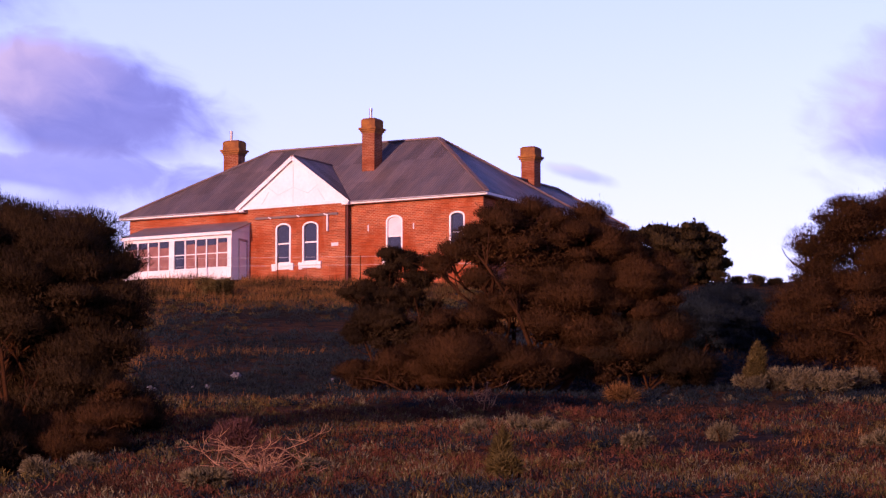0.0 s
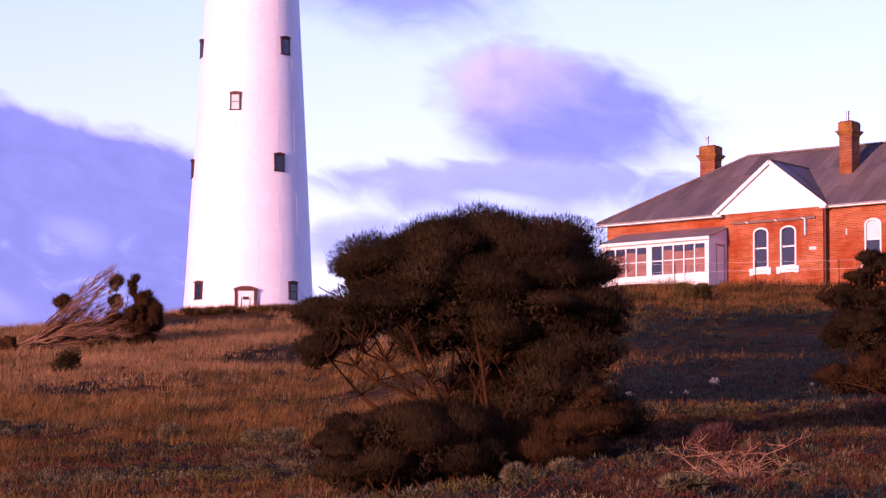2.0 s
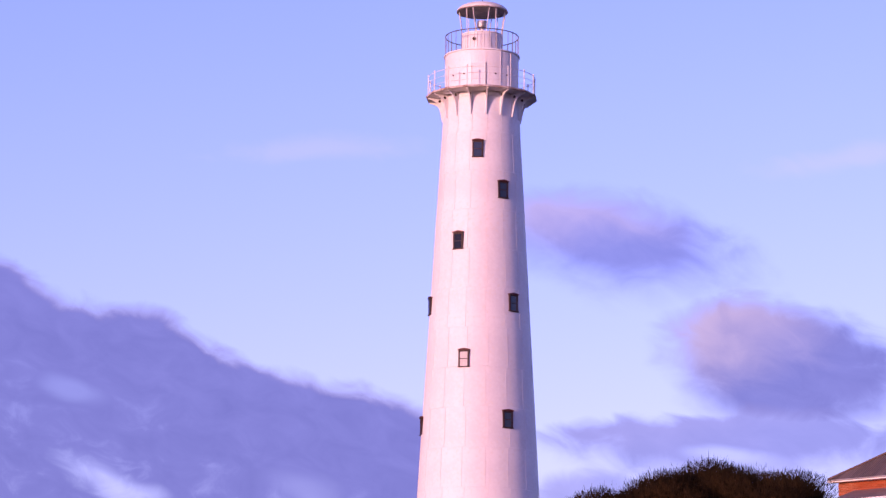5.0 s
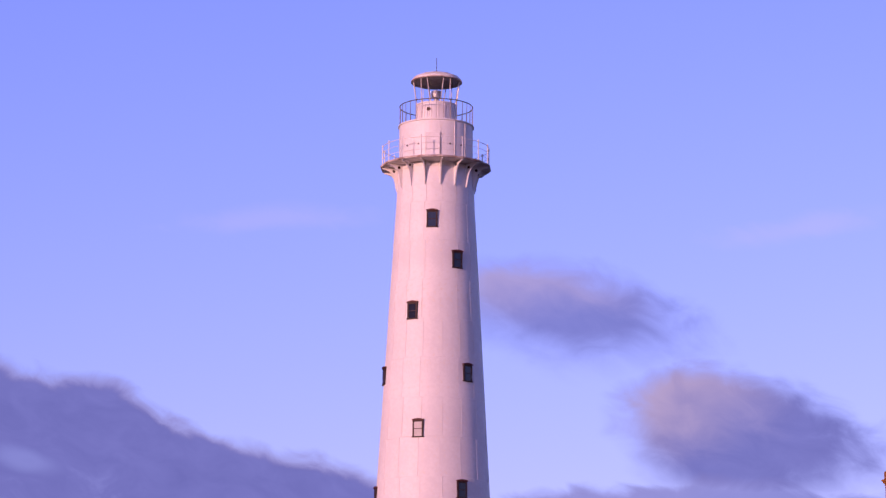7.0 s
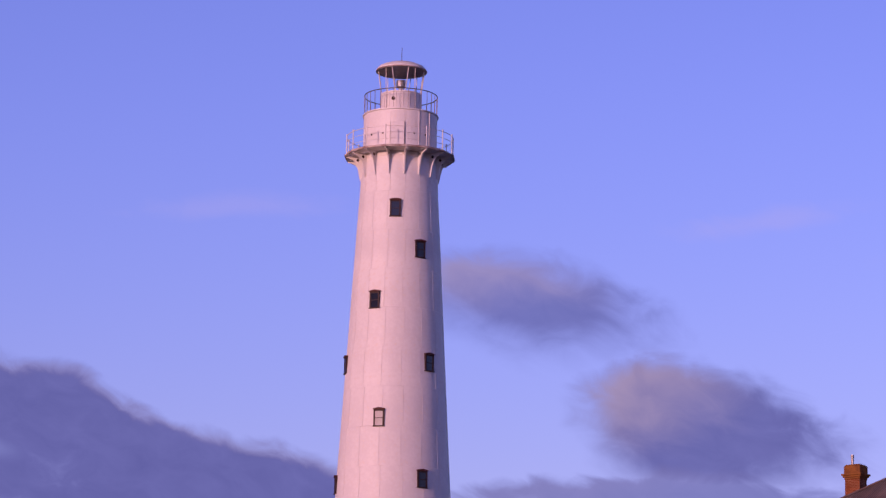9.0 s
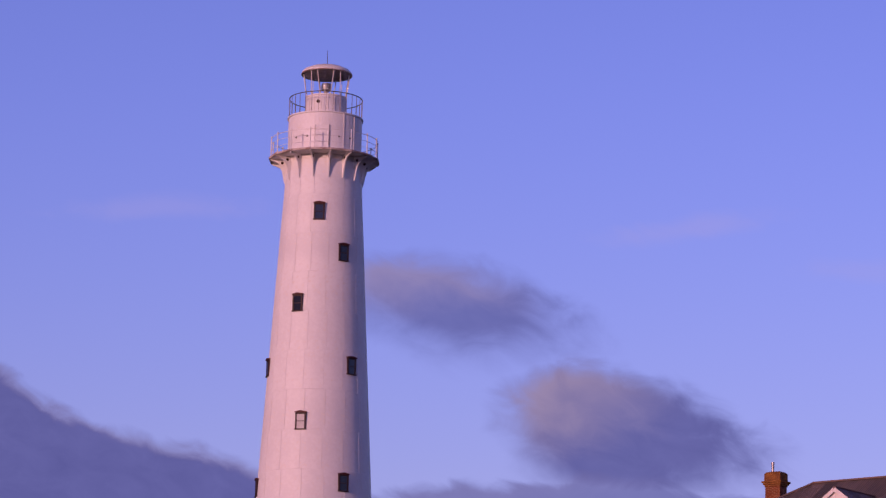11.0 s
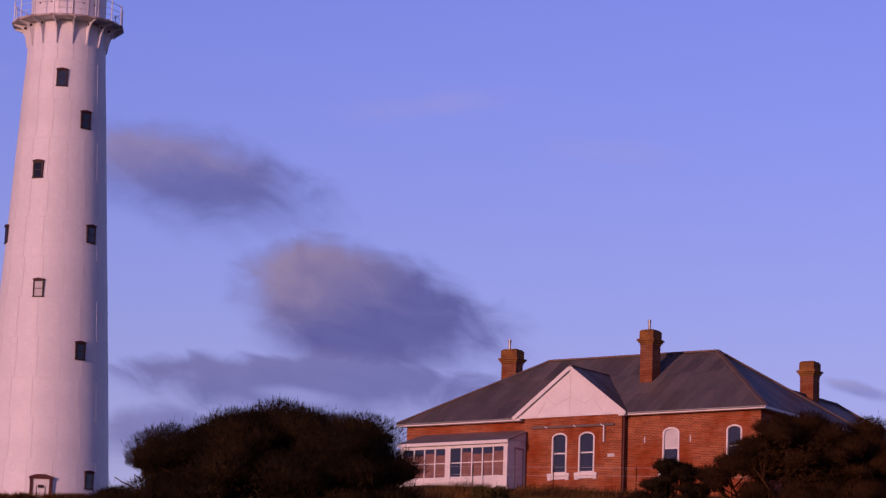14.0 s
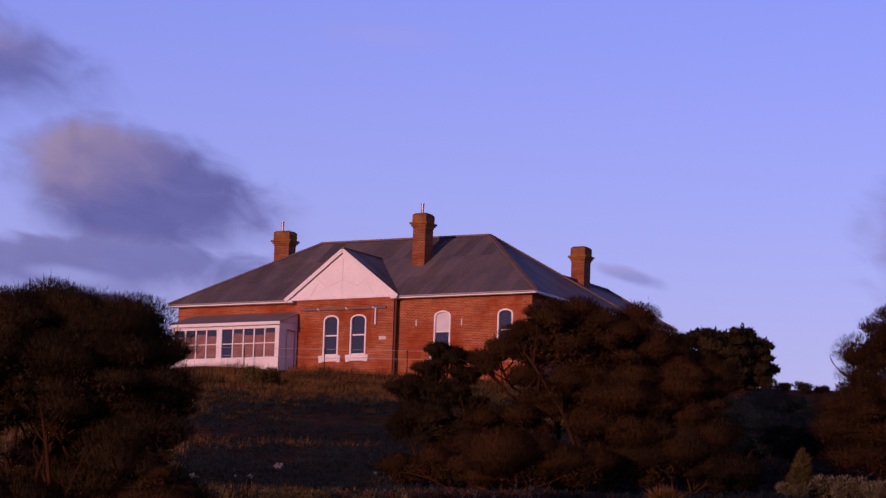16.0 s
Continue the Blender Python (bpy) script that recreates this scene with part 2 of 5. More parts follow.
TIN = speckled("galvanised_tin", (0.36, 0.36, 0.38), (0.28, 0.27, 0.28), 3.0, 0.45, 0.6)
CURTAIN = speckled("faded_pink_curtain", (0.27, 0.135, 0.115), (0.19, 0.095, 0.085), 3.0, 0.95)
BATTEN = speckled("chalky_batten_paint", (0.72, 0.68, 0.67), (0.66, 0.62, 0.61), 1.5, 0.8)
BLIND = speckled("pale_blind", (0.62, 0.60, 0.60), (0.55, 0.53, 0.53), 2.0, 0.9)
BARK = speckled("grey_brown_bark", (0.050, 0.0205, 0.0075), (0.022, 0.0105, 0.0050), 3.0, 0.95, bump=0.6, spec=0.05)
DEAD = speckled("bleached_dead_wood", (0.32, 0.18, 0.10), (0.18, 0.10, 0.06), 4.0, 0.9, bump=0.4, spec=0.1)
DEAD_DARK = speckled("weathered_dead_wood", (0.20, 0.105, 0.06), (0.09, 0.05, 0.035), 2.0, 0.9, bump=0.4, spec=0.1)
ROCK = speckled("pale_limestone", (0.15, 0.15, 0.165), (0.09, 0.09, 0.10), 3.0, 0.9, bump=0.7)
LEAF_OAK = speckled("sheoak_needles", (0.0360, 0.0228, 0.0108), (0.0145, 0.0100, 0.0058), 0.7, 0.85, island=0.35)
LEAF_RUST = speckled("rusty_sheoak_needles", (0.055, 0.0265, 0.0105), (0.028, 0.0155, 0.0075), 0.6, 0.85, island=0.35)
LEAF_LAUREL = speckled("laurel_leaves", (0.0360, 0.0255, 0.0104), (0.0180, 0.0136, 0.0072), 0.8, 0.6, island=0.4)
LEAF_GREY = speckled("grey_green_leaves", (0.13, 0.108, 0.06), (0.07, 0.06, 0.036), 1.2, 0.85, island=0.35)
LEAF_GREEN = speckled("olive_leaves", (0.088, 0.066, 0.022), (0.042, 0.034, 0.014), 1.2, 0.85, island=0.35)
LEAF_PINK = speckled("dry_pinkish_twigs", (0.0930, 0.0434, 0.0372), (0.0558, 0.0279, 0.0248), 1.0, 0.9, island=0.3)
PALE_GRASS = speckled("bleached_grass", (0.27, 0.15, 0.068), (0.09, 0.054, 0.026), 0.25, 0.95, island=0.4, fine=0.9, c3=(0.30, 0.20, 0.13))
GRASS = speckled("dry_grass", (0.165, 0.080, 0.026), (0.028, 0.021, 0.009), 0.33, 0.95, island=0.4, fine=0.9, c3=(0.21, 0.122, 0.055))
# heath with the hollow's bluish shade put into its base colour
SHADE_HEATH = speckled("shade_toned_heath", (0.0173, 0.0242, 0.0286), (0.0090, 0.0131, 0.0163), 0.15, 0.95, island=0.4, fine=1.5)
RED_HEATH = speckled("reddish_heath", (0.092, 0.034, 0.020), (0.028, 0.016, 0.010), 0.2, 0.95, island=0.4, fine=1.6)

m_glass, g_n, g_b = material("window_glass", 0.04)
g_b.inputs["Base Color"].default_value = rgb(0.03, 0.032, 0.04)
g_b.inputs["IOR"].default_value = 1.9
GLASS = m_glass
TOWER_GLASS, t_n, t_b = material("dark_tower_glass", 0.06)
t_b.inputs["Base Color"].default_value = rgb(0.012, 0.013, 0.018)
t_b.inputs["IOR"].default_value = 1.55
m_clear, c_n, c_b = material("clear_lantern_glass", 0.02)
c_b.inputs["Base Color"].default_value = rgb(0.95, 0.97, 1.0)
c_b.inputs["Transmission Weight"].default_value = 1.0
c_b.inputs["IOR"].default_value = 1.05
CLEAR = m_clear


# ---- ground ----
def table(x, xs, ys):
    return float(np.interp(x, xs, ys))


AZS = [-29.5, -7.86, -3.93, 0, 4.91, 7.86, 10.31, 12.47, 15.7, 18.7, 39]
CREST_EL = [6.04, 6.31, 6.38, 6.39, 6.435, 6.26, 6.0, 5.925, 5.54, 5.35, 4.97]
CREST_D = [171, 171, 171, 171, 175, 195, 215, 216, 210, 208, 204]
STEP = [0.0, 0.268, 0.357, 0.482, 0.60, 0.79, 1.0]
RISE = [-0.2, 0.335, 0.43, 0.562, 0.675, 0.835, 1.0]


def ground_z(x, y, rough=True):
    d = math.hypot(x, y)
    a = math.degrees(math.atan2(-x, y))
    k = max(0.0, min(1.0, (100 - abs(a)) / 60.0))            # the hill fades out behind the camera
    tc, dc = math.tan(radians(table(a, AZS, CREST_EL))), table(a, AZS, CREST_D)
    q = d / dc
    if q < STEP[1]:
        z = (1.6 + STEP[1] * dc * RISE[1] * tc) * (q / STEP[1]) ** 1.35
    elif q < 1:
        z = 1.6 + d * tc * table(q, STEP, RISE)
    else:
        z = 1.6 + dc * tc + 0.6 * (1 - math.exp(-(d - dc) / 12.0)) - max(0, d - 330) * 0.02
    z *= k
    if rough and d < 400:
        p = Vector((x, y, 0))
        amp = min(1.0, d / 40.0) * (0.5 if q > 0.97 else 1.0)
        z += amp * (0.20 * noise.noise(p * 0.09) + 0.12 * noise.noise(p * 0.35))
    return max(z, -6.0)


def polar(a, d, up=0.0):
    x, y = -math.sin(radians(a)) * d, math.cos(radians(a)) * d
    return Vector((x, y, ground_z(x, y) + up))


def build_ground():
    angles = sorted(set([round(v, 2) for v in list(np.arange(-180, -14, 4)) + list(np.arange(-14, 26, 0.22)) + list(np.arange(26, 180, 4))]))
    rad = list(np.arange(1.5, 40, 3)) + list(np.arange(40, 235, 0.9)) + [240, 260, 300, 360, 450, 600, 900, 1400, 2200, 3200]
    verts = [(0, 0, ground_z(0, 0.01))]
    for d in rad:
        for a in angles:
            x, y = -math.sin(radians(a)) * d, math.cos(radians(a)) * d
            verts.append((x, y, ground_z(x, y)))
    n = len(angles)
    faces = [(0, 1 + (j + 1) % n, 1 + j) for j in range(n)]
    for i in range(len(rad) - 1):
        for j in range(n):
            a0, a1 = 1 + i * n + j, 1 + i * n + (j + 1) % n
            faces.append((a0, a1, a1 + n, a0 + n))
    me = bpy.data.meshes.new("ground")
    me.from_pydata(verts, [], faces)
    me.polygons.foreach_set("use_smooth", [True] * len(faces))
    me.materials.append(GROUND)
    return tagged(new("ground", me), "hillside of dry grass and low heath", "ground", kind="structure")


def ground_material():
    m, n, b = material("hillside_soil_and_thatch", 0.95)
    b.inputs["Specular IOR Level"].default_value = 0.02
    co = n.add("ShaderNodeTexCoord").outputs["Object"]
    a = n.add("ShaderNodeTexNoise", ins={"Vector": co, "Scale": 0.12, "Detail": 5.0, "Roughness": 0.6}).outputs[0]
    f = n.add("ShaderNodeTexNoise", ins={"Vector": co, "Scale": 1.6, "Detail": 6.0, "Roughness": 0.7}).outputs[0]
    c = n.mix(n.smooth(a, 0.4, 0.62), rgb(0.030, 0.023, 0.015), rgb(0.080, 0.038, 0.015))
    c = n.mix(n.smooth(f, 0.42, 0.66), c, rgb(0.012, 0.012, 0.013))
    n.t.links.new(c, b.inputs["Base Color"])
    bp = n.add("ShaderNodeBump", ins={"Strength": 0.9, "Distance": 0.15, "Height": f})
    n.t.links.new(bp.outputs[0], b.inputs["Normal"])
    return m


GROUND = ground_material()
build_ground()


# ---- mesh helpers ----
def mesh_object(name, bm, mat, parent=None, label="", smooth=False):
    me = bpy.data.meshes.new(name)
    bm.normal_update()
    bm.to_mesh(me)
    bm.free()
    if smooth:
        me.polygons.foreach_set("use_smooth", [True] * len(me.polygons))
    me.materials.append(mat)
    ob = new(name, me)
    ob.parent = parent
    if label:
        ob["label"] = label
    return ob


part = mesh_object


def raw_mesh(name, verts, faces, mat, parent=None, label="", smooth=False):
    me = bpy.data.meshes.new(name)
    me.from_pydata(verts, [], faces)
    if smooth:
        me.polygons.foreach_set("use_smooth", [True] * len(me.polygons))
    me.materials.append(mat)
    ob = new(name, me)
    ob.parent = parent
    if label:
        ob["label"] = label
    return ob


def thing(name, m, label, category, group="", kind=""):
    ob = new(name)
    ob.matrix_world = m
    return tagged(ob, label, category, group, kind)


def box(bm, x0, x1, y0, y1, z0, z1, bevel=0.0):
    v = [bm.verts.new((x, y, z)) for z in (z0, z1) for y in (y0, y1) for x in (x0, x1)]
    f = [bm.faces.new([v[i] for i in q]) for q in ((0, 2, 3, 1), (4, 5, 7, 6), (0, 1, 5, 4), (2, 6, 7, 3), (0, 4, 6, 2), (1, 3, 7, 5))]
    if bevel:
        bmesh.ops.bevel(bm, geom=list({e for q in f for e in q.edges}), offset=bevel, segments=1, affect="EDGES")
    return v


def slab(bm, corners, thick):
    """A flat panel with thickness, below the given corners (counter-clockwise from above)."""
    p = [Vector(c) for c in corners]
    nrm = (p[1] - p[0]).cross(p[2] - p[0]).normalized()
    top = [bm.verts.new(c) for c in p]
    low = [bm.verts.new(c - nrm * thick) for c in p]
    bm.faces.new(top)
    bm.faces.new(low[::-1])
    k = len(p)
    for i in range(k):
        bm.faces.new((top[(i + 1) % k], top[i], low[i], low[(i + 1) % k]))


def beam(bm, a, b, w_, h_):
    """A square bar from a to b."""
    a, b = Vector(a), Vector(b)
    d = (b - a).normalized()
    s = d.cross(Vector((0, 0, 1)))
    s = s.normalized() if s.length > 1e-4 else Vector((1, 0, 0))
    u = s.cross(d).normalized()
    c = []
    for p in (a, b):
        c.append([bm.verts.new(p + s * i * w_ / 2 + u * j * h_ / 2) for i, j in ((-1, -1), (1, -1), (1, 1), (-1, 1))])
    bm.faces.new(c[0])
    bm.faces.new(c[1][::-1])
    for i in range(4):
        bm.faces.new((c[0][(i + 1) % 4], c[0][i], c[1][i], c[1][(i + 1) % 4]))


def tube(verts, faces, pts, radii, sides=6):
    """Adds a tapered tube along pts."""
    base = len(verts)
    for i, p in enumerate(pts):
        d = (pts[min(i + 1, len(pts) - 1)] - pts[max(i - 1, 0)]).normalized()
        s = d.orthogonal().normalized()
        u = d.cross(s)
        for k in range(sides):
            t = 2 * math.pi * k / sides
            verts.append(p + (s * math.cos(t) + u * math.sin(t)) * radii[i])
    for i in range(len(pts) - 1):
        for k in range(sides):
            a, b = base + i * sides + k, base + i * sides + (k + 1) % sides
            faces.append((a, b, b + sides, a + sides))
    faces.append(tuple(base + (len(pts) - 1) * sides + k for k in range(sides)))


def lathe(bm, profile, seg=48, close=False):
    rings = []
    for r, z in profile:
        rings.append([bm.verts.new((r * math.cos(2 * math.pi * k / seg), r * math.sin(2 * math.pi * k / seg), z)) for k in range(seg)])
    for a, b in zip(rings, rings[1:]):
        for k in range(seg):
            bm.faces.new((a[k], a[(k + 1) % seg], b[(k + 1) % seg], b[k]))
    if close:
        bm.faces.new(rings[0][::-1])
        bm.faces.new(rings[-1])


# ---- keeper's house ----
HX, HY, HZ = 2.18, 168.0, 20.98
HOUSE_TURN = -28.16
L, DEP, EAVE, RZ, INS = 21.89, 11.66, 4.0, 7.87, 5.83
OV = 0.4                       # roof overhang
house = thing("keepers_house", pose(HX, HY, HZ, 0, 0, HOUSE_TURN), "single-storey red brick keeper's house with a rusty hipped iron roof", "house")


def wall_with_openings(name, length, height, thick, holes, mat, parent, m, z0=-1.2, arch=True, label=""):
    """A wall along x from 0 to length, front face at y=0, with arched holes (x0, x1, z0, z1) through it."""
    bm = bmesh.new()
    xs = sorted({0.0, length, *[h[0] for h in holes], *[h[1] for h in holes]})
    for a, b in zip(xs, xs[1:]):
        mid = (a + b) / 2
        hs = [h for h in holes if h[0] < mid < h[1]]
        if not hs:
            box(bm, a, b, 0, thick, z0, height)
            continue
        h = hs[0]
        box(bm, a, b, 0, thick, z0, h[2])
        if not arch:
            box(bm, a, b, 0, thick, h[3], height)
            continue
        r, steps = (b - a) / 2, 10
        rise = r * 0.62
        pts = [(mid - r * math.cos(math.pi * i / steps), h[3] - rise + rise * math.sin(math.pi * i / steps)) for i in range(steps + 1)]
        for (xa, za), (xb, zb) in zip(pts, pts[1:]):
            v = [bm.verts.new(c) for c in ((xa, 0, za), (xb, 0, zb), (xb, 0, height), (xa, 0, height), (xa, thick, za), (xb, thick, zb), (xb, thick, height), (xa, thick, height))]
            for q in ((0, 1, 2, 3), (5, 4, 7, 6), (4, 5, 1, 0), (3, 2, 6, 7)):
                bm.faces.new([v[i] for i in q])
    bm.transform(m)
    return part(name, bm, mat, parent, label)


def arched_strip(bm, x0, x1, z0, z1, y0, y1, wdt):
    """The frame of an arched window: two jambs and a bent head."""
    box(bm, x0, x0 + wdt, y0, y1, z0, z1 - (x1 - x0) * 0.31)
    box(bm, x1 - wdt, x1, y0, y1, z0, z1 - (x1 - x0) * 0.31)
    r, mid, steps = (x1 - x0) / 2, (x0 + x1) / 2, 10
    rise = r * 0.62
    for i in range(steps):
        t0, t1 = math.pi * i / steps, math.pi * (i + 1) / steps
        q = []
        for y in (y0, y1):
            for t, k in ((t0, 0), (t1, 0), (t1, wdt), (t0, wdt)):
                q.append(bm.verts.new((mid - (r - k) * math.cos(t), y, z1 - rise + (rise - k) * math.sin(t))))
        for f in ((0, 1, 2, 3), (7, 6, 5, 4), (1, 0, 4, 5), (3, 2, 6, 7)):
            bm.faces.new([q[i2] for i2 in f])


def sash_window(parent, m, x0, x1, z0, z1, blind=0.0, label="white-painted arched sash window with dark glass"):
    """Arched sash window in a hole of that size in a wall whose face is y=0."""
    win = new("window")
    win.parent = parent
    win.matrix_local = m
    win["label"] = label
    bm = bmesh.new()
    arched_strip(bm, x0 - 0.02, x1 + 0.02, z0, z1 + 0.02, -0.03, 0.12, 0.085)
    part("window_frame", bm, WHITE, win)
    bm = bmesh.new()
    zm = z0 + (z1 - z0) * 0.5
    box(bm, x0 + 0.08, x1 - 0.08, 0.06, 0.11, zm - 0.035, zm + 0.035)
    part("meeting_rail", bm, WHITE, win)
    bm = bmesh.new()
    box(bm, x0 + 0.04, x1 - 0.04, 0.05, 0.12, z0, z0 + 0.08)
    part("bottom_rail", bm, WHITE, win)
    bm = bmesh.new()
    box(bm, x0 + 0.02, x1 - 0.02, 0.09, 0.10, z0, zm)
    part("pane", bm, GLASS, win)
    bm = bmesh.new()
    box(bm, x0 + 0.02, x1 - 0.02, 0.085, 0.095, zm, z1 - 0.01)
    part("pane", bm, BLIND if blind else GLASS, win, "pale drawn blind behind the pane" if blind else "")
    bm = bmesh.new()
    box(bm, x0 - 0.22, x1 + 0.22, -0.12, 0.1, z0 - 0.17, z0, 0.015)
    box(bm, x0 - 0.2, x0 + 0.02, -0.1, 0.0, z0 - 0.36, z0 - 0.172, 0.01)
    box(bm, x1 - 0.02, x1 + 0.2, -0.1, 0.0, z0 - 0.36, z0 - 0.172, 0.01)
    box(bm, x0 + 0.02, x1 - 0.02, -0.06, 0.0, z0 - 0.31, z0 - 0.172)
    part("window_sill", bm, WHITE, win, "white-painted stone sill")
    return win


ID = Matrix.Identity(4)
# front wall, right of the gabled wing; local x runs to the right along the front
G0, G1 = -13.9, -8.1        # ends of the gabled wing
front = pose(0, OV, 0)
W3 = (-5.94, -5.02, 1.05, 3.15)
W4 = (-2.30, -1.46, 1.05, 3.13)
wall_with_openings("wall", 7.7, EAVE - 0.1, 0.35, [(W3[0] + 8.1, W3[1] + 8.1, W3[2], W3[3]), (W4[0] + 8.1, W4[1] + 8.1, W4[2], W4[3])], BRICK, house, pose(-8.1, OV, 0))
sash_window(house, front, *W3, blind=1.0)
sash_window(house, front, *W4)
# gabled wing
W1 = (-12.20, -11.33, 0.98, 3.06)
W2 = (-10.60, -9.69, 0.98, 3.06)
gy = -0.45 + OV
wall_with_openings("wall", G1 - G0, EAVE - 0.05, 0.35, [(W1[0] - G0, W1[1] - G0, W1[2], W1[3]), (W2[0] - G0, W2[1] - G0, W2[2], W2[3])], BRICK, house, pose(G0, gy, 0))
sash_window(house, pose(0, gy, 0), *W1)
sash_window(house, pose(0, gy, 0), *W2)
for x0 in (G0, G1 - 0.35):
    bm = bmesh.new()
    box(bm, x0, x0 + 0.35, gy + 0.352, OV + 0.3, -1.2, EAVE - 0.05)
    part("wall", bm, BRICK, house)
# remaining walls
bm = bmesh.new()
box(bm, -L + OV, G0, OV, OV + 0.35, -1.2, EAVE - 0.1)
part("wall", bm, BRICK, house)
bm = bmesh.new()
box(bm, -OV - 0.35, -OV, OV + 0.352, 16.2, -1.2, EAVE - 0.1)
part("wall", bm, BRICK, house)
bm = bmesh.new()
box(bm, -L + OV, -L + OV + 0.35, OV + 0.352, DEP - OV, -1.2, EAVE - 0.1)
part("wall", bm, BRICK, house)
bm = bmesh.new()
box(bm, -L + OV, -6.0, DEP - OV - 0.35, DEP - OV, -1.2, EAVE - 0.1)
part("wall", bm, BRICK, house)
bm = bmesh.new()
box(bm, -6.0, -OV - 0.352, 15.9, 16.2, -1.2, EAVE - 0.1)
part("wall", bm, BRICK, house)

# roofs
roof = new("roof")
roof.parent = house
roof["label"] = "weathered rusty corrugated iron hipped roof"
bm = bmesh.new()
slab(bm, [(-L, 0, EAVE), (0, 0, EAVE), (-INS, INS, RZ), (-L + INS, INS, RZ)], 0.06)
part("roof_slope", bm, ROOF_Y, roof)
bm = bmesh.new()
slab(bm, [(0, 0, EAVE), (0, DEP, EAVE), (-INS, INS, RZ)], 0.06)
part("roof_slope", bm, ROOF_X, roof)
bm = bmesh.new()
slab(bm, [(0, DEP, EAVE), (-L, DEP, EAVE), (-L + INS, INS, RZ), (-INS, INS, RZ)], 0.06)
part("roof_slope", bm, ROOF_Y, roof)
bm = bmesh.new()
slab(bm, [(-L, DEP, EAVE), (-L, 0, EAVE), (-L + INS, INS, RZ)], 0.06)
part("roof_slope", bm, ROOF_X, roof)
# rear wing roof
bm = bmesh.new()
slab(bm, [(0.02, 9.0, EAVE), (0.02, 16.7, EAVE), (-3.1, 14.3, 6.02), (-3.1, 8.6, 6.02)], 0.06)
part("roof_slope", bm, ROOF_X, roof)
bm = bmesh.new()
slab(bm, [(-6.2, 16.7, EAVE), (-6.2, 9.0, EAVE), (-3.1, 8.6, 6.02), (-3.1, 14.3, 6.02)], 0.06)
part("roof_slope", bm, ROOF_X, roof)
bm = bmesh.new()
slab(bm, [(0.02, 16.7, EAVE), (-6.2, 16.7, EAVE), (-3.1, 14.3, 6.02)], 0.06)
part("roof_slope", bm, ROOF_Y, roof)
# ridge and hip caps
for a, b in (((-INS, INS, RZ), (-L + INS, INS, RZ)), ((0, 0, EAVE), (-INS, INS, RZ)), ((0, DEP, EAVE), (-INS, INS, RZ)), ((-L, 0, EAVE), (-L + INS, INS, RZ)),
             ((-3.1, 8.6, 6.02), (-3.1, 14.3, 6.02)), ((0.02, 16.7, EAVE), (-3.1, 14.3, 6.02))):
    bm = bmesh.new()
    beam(bm, Vector(a) + Vector((0, 0, 0.03)), Vector(b) + Vector((0, 0, 0.03)), 0.22, 0.09)
    part("ridge_cap", bm, RIDGE, roof, "rusty ridge capping")
# gable roof
GC, GH, GZ = -11.18, 3.3, 6.50
gfront = gy - 0.14
back_v = INS * (GZ - EAVE) / (RZ - EAVE)
for s in (-1, 1):
    bm = bmesh.new()
    c = [(GC + s * GH, gfront, EAVE - 0.02), (GC, gfront, GZ), (GC, back_v, GZ + 0.02), (GC + s * GH, 0.05, EAVE + 0.0)]
    slab(bm, c[::-1] if s < 0 else c, 0.05)
    if s > 0:
        bmesh.ops.reverse_faces(bm, faces=bm.faces)
    part("roof_slope", bm, ROOF_X, roof)
bm = bmesh.new()
beam(bm, (GC, gfront, GZ + 0.03), (GC, back_v, GZ + 0.05), 0.2, 0.08)
part("ridge_cap", bm, RIDGE, roof)
# gable face: white boards, bargeboards, batten pattern
bm = bmesh.new()
v = [bm.verts.new(p) for p in ((GC - 3.2, gy - 0.03, EAVE - 0.06), (GC + 3.2, gy - 0.03, EAVE - 0.06), (GC, gy - 0.03, GZ - 0.06),
                               (GC - 3.2, gy + 0.1, EAVE - 0.06), (GC + 3.2, gy + 0.1, EAVE - 0.06), (GC, gy + 0.1, GZ - 0.06))]
for q in ((0, 1, 2), (5, 4, 3), (0, 3, 4, 1), (1, 4, 5, 2), (2, 5, 3, 0)):
    bm.faces.new([v[i] for i in q])
part("gable_panel", bm, GABLE_WHITE, house, "white-painted boarded gable")
for s in (-1, 1):
    bm = bmesh.new()
    a, b = Vector((GC + s * (GH + 0.05), gfront - 0.03, EAVE - 0.1)), Vector((GC, gfront - 0.03, GZ - 0.08))
    beam(bm, a, b, 0.05, 0.2)
    part("bargeboard", bm, WHITE, house)
    bm = bmesh.new()
    box(bm, GC + s * 3.12 - 0.2, GC + s * 3.12 + 0.2, gfront, gy + 0.3, EAVE - 0.2, EAVE - 0.06, 0.02)
    part("eave_box", bm, WHITE, house)
bm = bmesh.new()
box(bm, GC - 3.0, GC + 3.0, gy - 0.09, gy - 0.032, EAVE - 0.1, EAVE + 0.04)
part("batten", bm, WHITE, house)
for pts in (((0, 0.1), (0, 2.1)), ((-1.9, 0.1), (-1.45, 0.75)), ((1.9, 0.1), (1.45, 0.75)), ((0, 0.9), (-0.9, 0.55)), ((-0.9, 0.55), (-1.45, 0.95)), ((0, 0.9), (0.9, 0.55)), ((0.9, 0.55), (1.45, 0.95))):
    bm = bmesh.new()
    (xa, za), (xb, zb) = pts
    beam(bm, (GC + xa, gy - 0.02, EAVE + za), (GC + xb, gy - 0.02, EAVE + zb), 0.05, 0.045)
    part("batten", bm, BATTEN, house)
